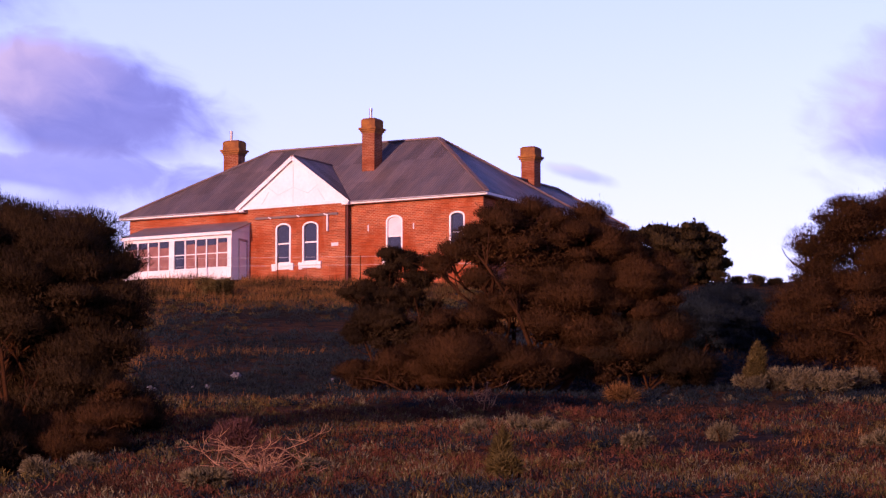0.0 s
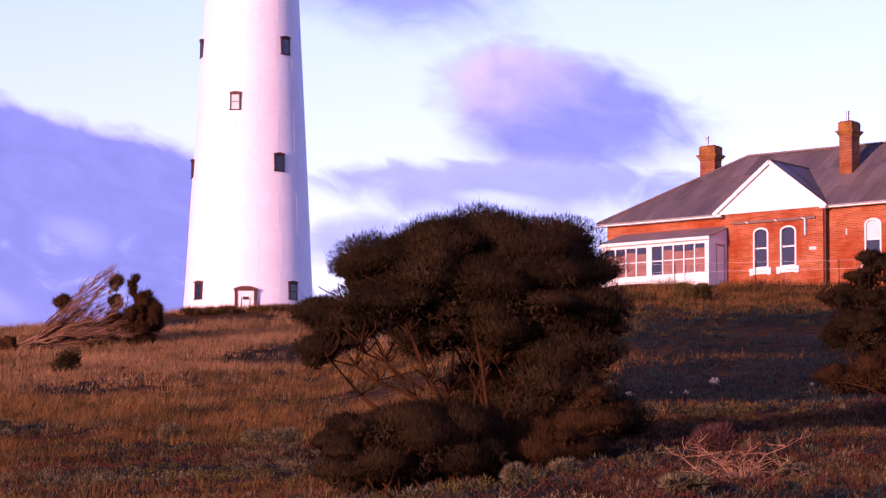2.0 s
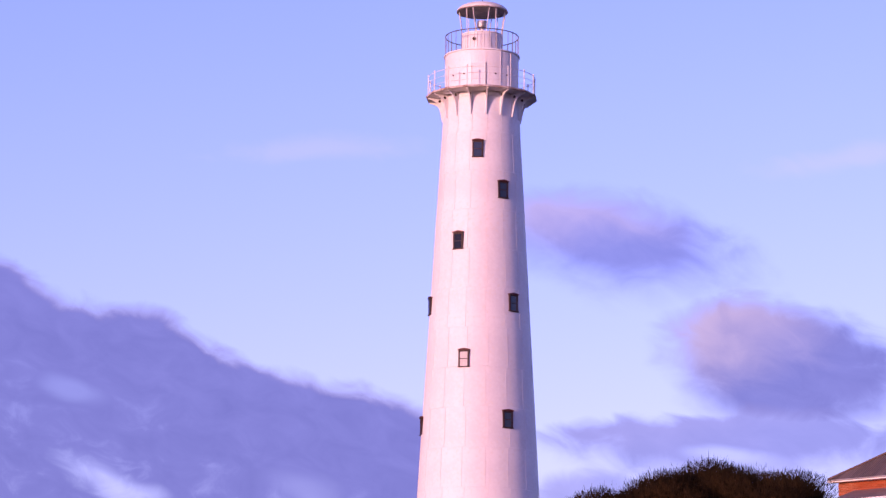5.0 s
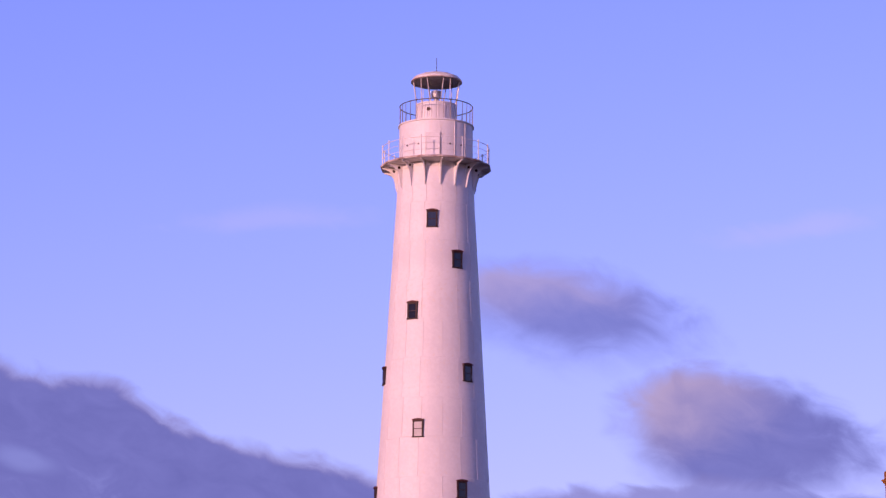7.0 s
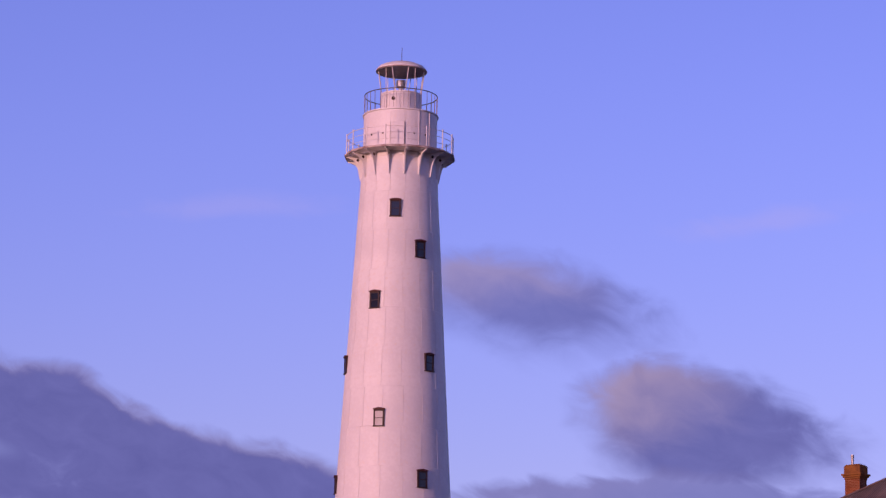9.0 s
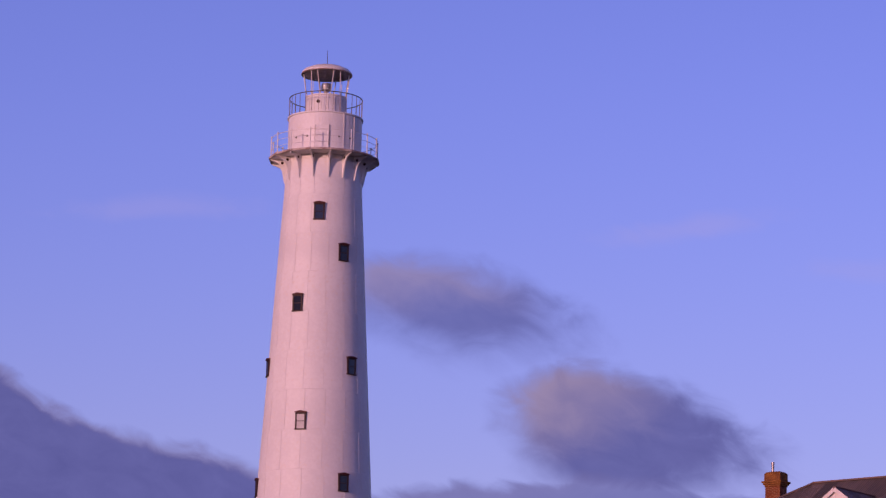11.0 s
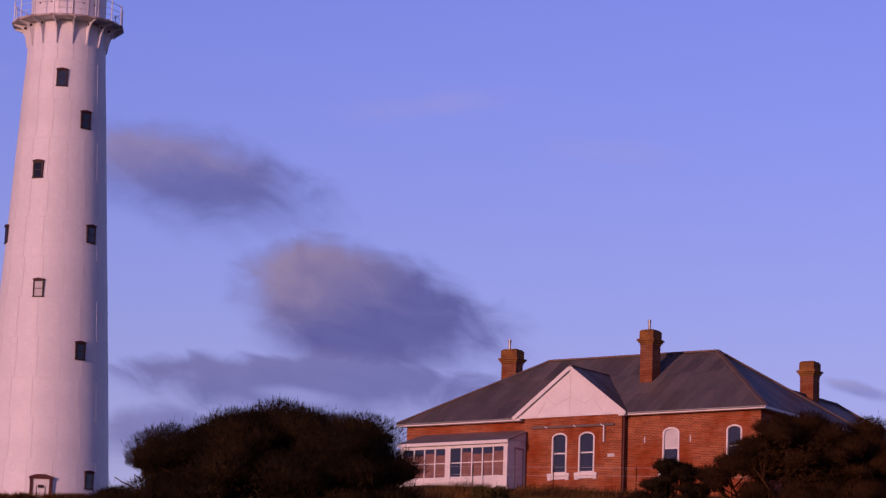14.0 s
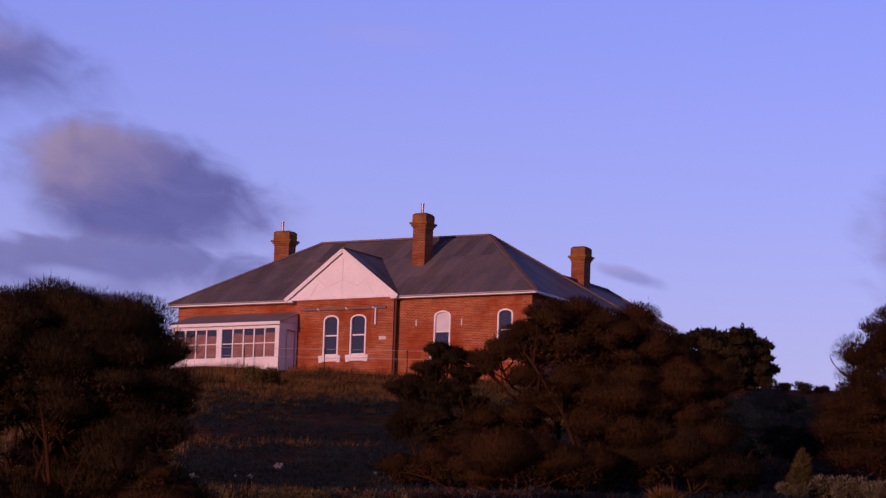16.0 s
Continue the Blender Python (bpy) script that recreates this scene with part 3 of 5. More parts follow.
# eaves: fascia, soffit and gutter
for x0, x1 in ((-L, G0 - 0.3), (G1 + 0.3, 0.0)):
    bm = bmesh.new()
    box(bm, x0, x1, -0.03, 0.0, EAVE - 0.17, EAVE - 0.035)
    part("fascia", bm, WHITE, house)
    bm = bmesh.new()
    box(bm, x0, x1, -0.11, -0.032, EAVE - 0.1, EAVE - 0.03, 0.02)
    part("gutter", bm, TIN, house, "grey metal gutter")
    bm = bmesh.new()
    box(bm, x0, x1, 0.003, OV, EAVE - 0.165, EAVE - 0.145)
    part("soffit", bm, WHITE, house)
bm = bmesh.new()
box(bm, 0.0, 0.03, 0.0, 16.7, EAVE - 0.17, EAVE - 0.035)
part("fascia", bm, WHITE, house)
bm = bmesh.new()
box(bm, -OV, -0.003, 0.0, 16.7, EAVE - 0.165, EAVE - 0.145)
part("soffit", bm, WHITE, house)
# downpipe and the pale scars of a lost awning
bm = bmesh.new()
box(bm, G1 - 0.02, G1 + 0.1, gy + 0.1, gy + 0.22, -1.0, EAVE - 0.15)
part("downpipe", bm, RED_FRAME, house, "dark red downpipe in the corner")
bm = bmesh.new()
beam(bm, (-13.4, gy - 0.06, 3.40), (-8.5, gy - 0.06, 3.38), 0.09, 0.12)
part("awning_rail", bm, RIDGE, house, "weathered timber rail left from an awning")
for x in (-12.6, -10.9, -9.3):
    bm = bmesh.new()
    beam(bm, (x, gy - 0.12, 3.42), (x + 0.16, gy - 0.14, 3.33), 0.04, 0.05)
    part("bracket", bm, BLIND, house)
bm = bmesh.new()
box(bm, -9.13, -9.06, gy - 0.14, gy - 0.02, 2.5, 3.36)
part("pipe", bm, WHITE, house, "short white pipe")
for x, z in ((-7.03, 2.42), (-4.40, 2.38)):
    bm = bmesh.new()
    box(bm, x, x + 0.06, OV - 0.03, OV, z, z + 0.32)
    part("wall_plate", bm, BLIND, house, "small pale plate")
bm = bmesh.new()
box(bm, -8.9, -8.5, gy - 0.02, gy + 0.02, 1.73, 1.9)
part("air_vent", bm, BLIND, house, "pale wall vent")


def chimney(x, y, z0, z1, hx, hy, pot):
    ch = new("chimney")
    ch.parent = house
    ch.matrix_local = pose(x, y, 0)
    ch["label"] = "corbelled red brick chimney with lichen on its cap"
    bm = bmesh.new()
    box(bm, -hx, hx, -hy, hy, z0, z1 - 0.80, 0.01)
    part("shaft", bm, BRICK_CHIMNEY, ch)
    bm = bmesh.new()
    for a, b, r in ((0.80, 0.70, 0.03), (0.70, 0.60, 0.09), (0.60, 0.50, 0.15), (0.50, 0.10, 0.04)):
        box(bm, -hx - r, hx + r, -hy - r, hy + r, z1 - a, z1 - b, 0.01)
    vb = box(bm, -hx - 0.04, hx + 0.04, -hy - 0.04, hy + 0.04, z1 - 0.1, z1)
    for q in vb[4:]:
        q.co.x *= 0.78
        q.co.y *= 0.78
    part("cap", bm, LICHEN_BRICK, ch, "stepped cap stained with orange lichen")
    bm = bmesh.new()
    box(bm, -hx - 0.05, hx + 0.05, -hy - 0.05, hy + 0.05, z0, z0 + 0.06)
    part("flashing", bm, RIDGE, ch, "rusty metal flashing at the roof")
    if pot:
        bm = bmesh.new()
        lathe(bm, [(0.075, z1 - 0.05), (0.075, z1 + 0.44), (0.09, z1 + 0.44), (0.09, z1 + 0.56), (0.0, z1 + 0.56)], 12)
        ob = part("flue_pipe", bm, TIN, ch, "thin metal flue pipe")
        ob.location = (-0.2 if hx > 0.4 else -0.08, 0, 0)


chimney(-18.0, 5.2, 4.5, 8.52, 0.46, 0.36, True)
chimney(-8.45, 3.35, 5.2, 8.74, 0.37, 0.42, True)
chimney(-3.0, 10.9, 4.5, 7.87, 0.39, 0.38, False)

# glazed verandah
VX0, VX1, VP, VH = -20.4, -13.8, 1.8, 2.6
ver = new("glazed_verandah")
ver.parent = house
ver["label"] = "white-framed glazed verandah with a low iron roof"
GALV = speckled("weathered_galvanised_sheet", (0.30, 0.29, 0.31), (0.22, 0.20, 0.21), 1.2, 0.45, 0.55, bump=0.1)
bm = bmesh.new()
slab(bm, [(VX0 - 0.1, -VP - 0.15, VH + 0.02), (VX1 + 0.1, -VP - 0.15, VH + 0.02), (VX1 + 0.1, OV - 0.01, VH + 0.78), (VX0 - 0.1, OV - 0.01, VH + 0.78)], 0.05)
part("roof_slope", bm, GALV, ver)
bm = bmesh.new()
box(bm, VX0 - 0.1, VX1 + 0.1, -VP - 0.18, -VP - 0.152, VH - 0.16, VH + 0.0)
part("fascia", bm, WHITE, ver)
bm = bmesh.new()
box(bm, VX0, VX1, -VP, -VP + 0.1, -0.6, 0.80)
part("dado", bm, WHITE, ver, "white boarded base under the glazing")
bm = bmesh.new()
box(bm, VX0, VX1, -VP, -VP + 0.1, 2.28, VH - 0.02)
part("head", bm, WHITE, ver)
mid_post = -17.59
for x, wd in ((VX0, 0.2), (mid_post, 0.32), (VX1 - 0.24, 0.24)):
    bm = bmesh.new()
    box(bm, x, x + wd, -VP - 0.03, -VP + 0.1, -0.6, 2.28)
    part("post", bm, WHITE, ver)
for x0, x1, k in ((VX0 + 0.2, mid_post, 4), (mid_post + 0.32, VX1 - 0.24, 5)):
    for i in range(k):
        a, b = x0 + (x1 - x0) * i / k, x0 + (x1 - x0) * (i + 1) / k
        bm = bmesh.new()
        box(bm, a, b, -VP + 0.05, -VP + 0.06, 0.80, 2.28)
        part("pane", bm, GLASS, ver)
        if i:
            bm = bmesh.new()
            box(bm, a - 0.035, a + 0.035, -VP + 0.01, -VP + 0.09, 0.80, 2.28)
            part("mullion", bm, WHITE, ver)
        if i or k == 4:
            bm = bmesh.new()
            box(bm, a + 0.06, b - 0.03, -VP + 0.034, -VP + 0.046, 0.82, 1.95 if (i + k) % 3 else 2.05)
            part("curtain", bm, CURTAIN, ver, "faded pinkish curtain")
    bm = bmesh.new()
    box(bm, x0, x1, -VP + 0.0, -VP + 0.03, 1.49, 1.54)
    part("transom", bm, WHITE, ver)
bm = bmesh.new()
box(bm, VX1 - 0.1, VX1, -VP + 0.102, gy, -0.6, VH + 0.1)
part("end_wall", bm, WHITE, ver, "white end wall with a narrow door")
bm = bmesh.new()
box(bm, VX1, VX1 + 0.04, -VP + 0.65, -VP + 0.72, -0.3, 2.3)
box(bm, VX1, VX1 + 0.04, -0.35, -0.28, -0.3, 2.3)
box(bm, VX1, VX1 + 0.04, -VP + 0.72, -0.35, 2.2, 2.3)
part("door_frame", bm, TIN, ver, "grey door frame")
bm = bmesh.new()
v = [bm.verts.new(p) for p in ((VX1 - 0.05, -VP, VH), (VX1 - 0.05, gy, VH), (VX1 - 0.05, gy, VH + 0.55), (VX1, -VP, VH), (VX1, gy, VH), (VX1, gy, VH + 0.55))]
for q in ((0, 1, 2), (5, 4, 3), (0, 3, 4, 1), (1, 4, 5, 2), (2, 5, 3, 0)):
    bm.faces.new([v[i] for i in q])
part("end_gusset", bm, WHITE, ver)

# ---- lighthouse ----
TAZ, TD, TZ = 11.384, 222.0, 24.25
tx, ty = -math.sin(radians(TAZ)) * TD, math.cos(radians(TAZ)) * TD
tower = thing("lighthouse", pose(tx, ty, TZ, 0, 0, TAZ), "tall tapering white iron-plated lighthouse with a gallery and lantern", "lighthouse")
# local -y looks at the camera; heights above the base
DECK = 31.87
PROF_Z = [0.0, 1.5, 8.0, 15.0, 22.0, 27.0, 30.5, 31.87]
PROF_R = [4.30, 4.20, 3.86, 3.46, 3.06, 2.78, 2.56, 2.53]


def tower_r(z):
    return table(z, PROF_Z, PROF_R)


def on_tower(ang, z, out=0.0):
    """Pose on the wall, ang degrees to the right of the side that faces the camera; local -y points out."""
    r = tower_r(z) + out
    a = radians(ang)
    return pose(r * math.sin(a), -r * math.cos(a), z, 0, 0, ang)


bm = bmesh.new()
lathe(bm, [(tower_r(z) - 0.05, z) for z in (-1.5, 0, 8, 15, 22, 27, 30.5, 31.7)], 64)
part("core", bm, SEAM, tower, "dull joints between the plates", smooth=True)


BAYS, BAY_TURN = 16, 6.7          # bays of the gallery and of the plating, and where the first joint stands


def build_gallery():
    deck_z = DECK + 0.13
    g = new("gallery")
    g.parent = tower
    g["label"] = "white iron gallery on curved pierced brackets"
    bm = bmesh.new()
    lathe(bm, [(2.4, deck_z - 0.02), (3.66, deck_z - 0.02), (3.70, deck_z + 0.02), (3.70, deck_z + 0.10), (2.4, deck_z + 0.16)], BAYS)
    bm.transform(pose(0, 0, 0, 0, 0, BAY_TURN - 90))
    part("deck", bm, TOWER_WHITE, g)
    bm = bmesh.new()
    lathe(bm, [(3.702, deck_z - 0.03), (3.74, deck_z - 0.01), (3.75, deck_z + 0.09), (3.702, deck_z + 0.12), (3.702, deck_z - 0.03)], BAYS)
    bm.transform(pose(0, 0, 0, 0, 0, BAY_TURN - 90))
    part("deck_rim", bm, RUST_RIM, g, "rust-streaked edge of the deck")
    bm = bmesh.new()
    lathe(bm, [(2.535, deck_z - 0.35), (2.56, deck_z - 0.33), (2.56, deck_z - 0.03), (2.45, deck_z - 0.022)], 64)
    part("collar", bm, TOWER_WHITE, g, "plain white collar under the deck", smooth=False)
    prof = [(2.50, -0.022), (3.6, -0.022), (3.62, -0.12), (3.38, -0.17), (3.12, -0.30), (2.92, -0.55), (2.80, -0.95), (2.72, -1.4), (2.66, -1.62), (2.50, -1.62)]
    k = len(prof)
    vs = [Vector((y, -r, deck_z + z)) for y in (-0.045, 0.045) for r, z in prof]
    fs = [tuple(range(k)), tuple(range(2 * k - 1, k - 1, -1))] + [((j + 1) % k, j, j + k, (j + 1) % k + k) for j in range(k)]
    for i in range(BAYS):
        turn = pose(0, 0, 0, 0, 0, 360.0 * i / BAYS + BAY_TURN)
        ob = raw_mesh("bracket", vs, fs, TOWER_WHITE, g)
        ob.matrix_local = turn
        bm = bmesh.new()
        lathe(bm, [(0.0, -0.052), (0.10, -0.052), (0.10, 0.052), (0.0, 0.052)], 10)
        bm.transform(pose(0, -2.83, deck_z - 0.26, 0, 90, 0))
        part("piercing", bm, DARK_FRAME, ob, "dark round piercing")
        bm = bmesh.new()
        lathe(bm, [(0.05, deck_z + 0.1), (0.05, deck_z + 0.2), (0.036, deck_z + 0.22), (0.036, deck_z + 1.40), (0.055, deck_z + 1.43), (0.055, deck_z + 1.5), (0.0, deck_z + 1.54)], 8)
        bm.transform(pose(0, -3.60, 0))
        ob = part("post", bm, TOWER_WHITE, g)
        ob.matrix_local = turn
    for z, t in ((0.52, 0.016), (0.95, 0.016), (1.38, 0.022)):
        bm = bmesh.new()
        ring(bm, 3.60, deck_z + z, t, 64)
        part("rail", bm, RAIL_WHITE, g)
    return g


def ring(bm, r, z, t, seg):
    rings = []
    for k in range(seg):
        a = 2 * math.pi * k / seg
        rings.append([bm.verts.new(((r + t * math.cos(b)) * math.cos(a), (r + t * math.cos(b)) * math.sin(a), z + t * math.sin(b))) for b in (0.8, 2.37, 3.93, 5.5)])
    for k in range(seg):
        p, q = rings[k], rings[(k + 1) % seg]
        for i in range(4):
            bm.faces.new((p[i], q[i], q[(i + 1) % 4], p[(i + 1) % 4]))


build_gallery()
room = new("watch_room")
room.parent = tower
bm = bmesh.new()
D2 = DECK + 3.05
lathe(bm, [(2.48, DECK + 0.18), (2.48, D2 - 0.1), (2.56, D2 - 0.08), (2.56, D2), (1.3, D2)], 64)
part("drum", bm, TOWER_WHITE, room, "white drum wall", smooth=False)
bm = bmesh.new()
box(bm, -0.45, 0.45, -2.53, -2.44, DECK + 0.2, DECK + 2.05, 0.01)
ob = part("door", bm, TOWER_WHITE, room, "white iron door")
ob.matrix_local = pose(0, 0, 0, 0, 0, -4.5)
for a in (-50, -28, 22, 42):
    bm = bmesh.new()
    lathe(bm, [(0.0, 0.0), (0.06, 0.0), (0.06, 0.03), (0.0, 0.03)], 10)
    ob = part("vent", bm, DARK_FRAME, room)
    ob.matrix_local = pose(2.49 * math.sin(radians(a)), -2.49 * math.cos(radians(a)), DECK + 1.35, 90, 0, a)
for x in (-0.5, 0.46):
    bm = bmesh.new()
    box(bm, x, x + 0.03, -2.52, -2.45, DECK + 0.2, DECK + 2.1)
    ob = part("door_stop", bm, BALUSTER if x > 0 else SEAM, room)
    ob.matrix_local = pose(0, 0, 0, 0, 0, -4.5)
for a in (30, 51):
    bm = bmesh.new()
    box(bm, -0.025, 0.025, -2.52, -2.46, DECK + 0.2, D2 - 0.1)
    ob = part("conduit", bm, RAIL_WHITE, room)
    ob.matrix_local = pose(0, 0, 0, 0, 0, a)
up = new("upper_rail")
up.parent = tower
up["label"] = "dark thin balustrade round the lantern"
bm = bmesh.new()
ring(bm, 2.46, D2 + 1.36, 0.035, 64)
part("rail", bm, RAIL_DARK, up)
for i in range(32):
    a = 360.0 * i / 32
    bm = bmesh.new()
    box(bm, -0.014, 0.014, -2.475, -2.447, D2, D2 + 1.36)
    ob = part("baluster", bm, BALUSTER, up)
    ob.matrix_local = pose(0, 0, 0, 0, 0, a)
lan = new("lantern")
lan.parent = tower
lan["label"] = "lantern room with splayed glazing bars and a shallow roof"
bm = bmesh.new()
lathe(bm, [(1.35, D2), (1.35, D2 + 1.4), (1.40, D2 + 1.42), (1.40, D2 + 1.5), (0.2, D2 + 1.5)], 32)
part("lantern_wall", bm, TOWER_WHITE, lan)
for i in range(18):
    bm = bmesh.new()
    box(bm, -0.02, 0.02, -1.38, -1.34, D2 + 0.05, D2 + 1.4)
    ob = part("rib", bm, RAIL_WHITE, lan)
    ob.matrix_local = pose(0, 0, 0, 0, 0, 20 * i + 6)
bm = bmesh.new()
lathe(bm, [(0.0, 0.0), (0.12, 0.0), (0.12, 0.06), (0.0, 0.06)], 12)
ob = part("vent", bm, DARK_FRAME, lan, "round dark vent")
ob.matrix_local = pose(1.37 * math.sin(radians(-22)), -1.37 * math.cos(radians(-22)), D2 + 0.95, 90, 0, -22)
RIM = D2 + 3.08
for i in range(12):
    bm = bmesh.new()
    beam(bm, (0, -1.36, D2 + 1.5), (0.16 * (-1) ** i, -1.55, RIM), 0.045, 0.045)
    ob = part("glazing_bar", bm, RAIL_WHITE, lan)
    ob.matrix_local = pose(0, 0, 0, 0, 0, 30 * i + 12)
for i in range(12):
    a0, a1 = radians(30 * i + 12), radians(30 * i + 42)
    v = [Vector((r * math.sin(a), -r * math.cos(a), z)) for r, z, a in ((1.34, D2 + 1.5, a0), (1.34, D2 + 1.5, a1), (1.53, RIM, a1), (1.53, RIM, a0))]
    bm = bmesh.new()
    slab(bm, v, 0.01)
    ob = part("pane", bm, CLEAR, lan, "clear lantern pane")
    ob.visible_shadow = False
bm = bmesh.new()
lathe(bm, [(1.66, RIM + 0.02), (1.70, RIM + 0.04), (1.70, RIM + 0.16), (1.55, RIM + 0.33), (1.15, RIM + 0.52), (0.6, RIM + 0.64), (0.2, RIM + 0.68), (0.0, RIM + 0.69)], 40)
part("lantern_roof", bm, TOWER_WHITE, lan, "shallow domed white roof")
bm = bmesh.new()
lathe(bm, [(0.0, RIM + 0.012), (1.655, RIM + 0.012), (1.655, RIM + 0.0), (0.0, RIM + 0.0)], 40)
part("roof_lining", bm, LANTERN_GREY, lan, "grey lining under the lantern roof")
bm = bmesh.new()
ring(bm, 1.70, RIM + 0.05, 0.045, 48)
part("roof_rim", bm, RUST_RIM, lan, "rusty roof rim")
bm = bmesh.new()
lathe(bm, [(0.02, RIM + 0.5), (0.018, RIM + 1.75), (0.0, RIM + 1.76)], 6)
part("antenna", bm, RAIL_DARK, lan)
bm = bmesh.new()
lathe(bm, [(0.35, D2 + 1.5), (0.35, D2 + 1.75), (0.18, D2 + 1.8), (0.18, D2 + 2.0), (0.33, D2 + 2.05), (0.36, D2 + 2.3), (0.33, D2 + 2.5), (0.1, D2 + 2.55), (0.0, D2 + 2.6)], 20)
part("lamp", bm, TIN, lan, "beacon lamp on a pedestal")


def tower_window(ang, z, pale=False):
    win = new("window")
    win.parent = tower
    win.matrix_local = on_tower(ang, z)
    win["label"] = "small dark red framed window with a hood"
    bm = bmesh.new()
    for x0, x1, z0, z1 in ((-0.36, -0.26, -0.56, 0.5), (0.26, 0.36, -0.56, 0.5), (-0.26, 0.26, 0.40, 0.5)):
        box(bm, x0, x1, -0.1, 0.12, z0, z1)
    part("window_frame", bm, DARK_FRAME, win)
    bm = bmesh.new()
    v = [bm.verts.new((x, y, zz)) for y in (-0.16, 0.1) for x, zz in ((-0.4, 0.5), (0.4, 0.5), (0.4, 0.56), (0.0, 0.64), (-0.4, 0.56))]
    bm.faces.new(v[:5])
    bm.faces.new(v[5:][::-1])
    for i in range(5):
        bm.faces.new((v[(i + 1) % 5], v[i], v[i + 5], v[(i + 1) % 5 + 5]))
    part("hood", bm, RED_FRAME, win)
    bm = bmesh.new()
    box(bm, -0.4, 0.4, -0.14, 0.1, -0.62, -0.56)
    part("window_sill", bm, DARK_FRAME, win)
    for z0, z1 in ((-0.56, -0.08), (-0.04, 0.4)):
        bm = bmesh.new()
        box(bm, -0.26, 0.26, -0.075, -0.045, z0, z1)
        part("pane", bm, BLIND if pale else TOWER_GLASS, win, "pale boarded pane" if pale else "")
    bm = bmesh.new()
    box(bm, -0.26, 0.26, -0.09, -0.02, -0.08, -0.04)
    part("glazing_bar", bm, DARK_FRAME, win)


def tower_angle(a, z):
    off = math.sin(radians(TAZ - a)) * TD
    return math.degrees(math.asin(max(-1, min(1, off / tower_r(z)))))


for a, e, pale in ((11.440, 13.006, False), (11.008, 12.317, False), (11.755, 11.453, False), (10.822, 10.409, False), (11.642, 9.471, True), (10.903, 8.449, False),
                   (12.212, 6.277, False), (10.653, 6.290, False)):
    z_l = 1.6 + TD * math.tan(radians(e)) - TZ
    ang = tower_angle(a, z_l)
    z_l -= tower_r(z_l) * math.cos(radians(ang)) * math.tan(radians(e))
    tower_window(tower_angle(a, z_l), z_l, pale)
for ang, z_abs in ((-80, 42.0), (-83, 34.0)):
    tower_window(ang, z_abs - TZ)
door = new("door")
door.parent = tower
door.matrix_local = on_tower(tower_angle(11.43, 1.0), 0.36)
door["label"] = "white door in a dark red pedimented surround"
for x in (-0.72, 0.52):
    bm = bmesh.new()
    box(bm, x, x + 0.2, -0.14, 0.1, -1.8, 0.95)
    part("jamb", bm, RED_FRAME, door)
bm = bmesh.new()
v = [bm.verts.new((x, y, zz)) for y in (-0.2, 0.1) for x, zz in ((-0.78, 0.95), (0.78, 0.95), (0.78, 1.08), (0.3, 1.24), (-0.3, 1.24), (-0.78, 1.08))]
bm.faces.new(v[:6])
bm.faces.new(v[6:][::-1])
for i in range(6):
    bm.faces.new((v[(i + 1) % 6], v[i], v[i + 6], v[(i + 1) % 6 + 6]))
part("pediment", bm, RED_FRAME, door)
bm = bmesh.new()
box(bm, -0.52, 0.52, -0.08, 0.1, -1.8, 0.95)
part("door_leaf", bm, WHITE, door, "white door leaf")
for nm, q in (("notice", (-0.2, 0.2, 0.36, 0.56)), ("strap", (-0.3, -0.25, -0.6, 0.5)), ("strap", (0.25, 0.3, -0.6, 0.5))):
    bm = bmesh.new()
    box(bm, q[0], q[1], -0.11, -0.081, q[2], q[3])
    part(nm, bm, DARK_FRAME, door)

# ---- far roof beyond the crest ----
far = thing("far_cottage", pose(-267 * math.sin(radians(16.70)), 267 * math.cos(radians(16.70)), 23.8, 0, 0, -40), "cottage beyond the crest, only its grey iron roof showing", "house")
FAR_IRON = speckled("pale_grey_iron", (0.30, 0.30, 0.33), (0.23, 0.23, 0.25), 0.8, 0.5, 0.6, bump=0.1)
E3, A3, LX, LY = 2.5, 5.2, 5.5, 4.1
bm = bmesh.new()
box(bm, -LX + 0.4, LX - 0.4, -LY + 0.4, LY - 0.4, -2, E3)
part("wall", bm, BRICK, far)
for c, mt in (([(-LX, -LY, E3), (LX, -LY, E3), (LX - LY, 0, A3), (-LX + LY, 0, A3)], ROOF_Y), ([(LX, -LY, E3), (LX, LY, E3), (LX - LY, 0, A3)], ROOF_X),
              ([(LX, LY, E3), (-LX, LY, E3), (-LX + LY, 0, A3), (LX - LY, 0, A3)], ROOF_Y), ([(-LX, LY, E3), (-LX, -LY, E3), (-LX + LY, 0, A3)], ROOF_X)):
    bm = bmesh.new()
    slab(bm, c, 0.06)
    part("roof_slope", bm, FAR_IRON, far)


for a, b in (((LX, -LY, E3), (LX - LY, 0, A3)), ((LX - LY, 0, A3), (-LX + LY, 0, A3)), ((LX, LY, E3), (LX - LY, 0, A3))):
    bm = bmesh.new()
    beam(bm, Vector(a) + Vector((0, 0, 0.03)), Vector(b) + Vector((0, 0, 0.03)), 0.2, 0.08)
    part("ridge_cap", bm, TIN, far)
# sunlit face on the right hip, done as a flat panel in curtain pink
bm = bmesh.new()
slab(bm, [(LX - 0.35, -0.7, E3 + 0.4), (LX - 0.35, 0.35, E3 + 0.4), (LX - LY + 0.75, 0.0, A3 - 0.34), (LX - LY + 0.75, -0.35, A3 - 0.34)], 0.05)
part("sunlit_patch", bm, CURTAIN, far, "pinkish panel standing for a sunlit face on the roof")


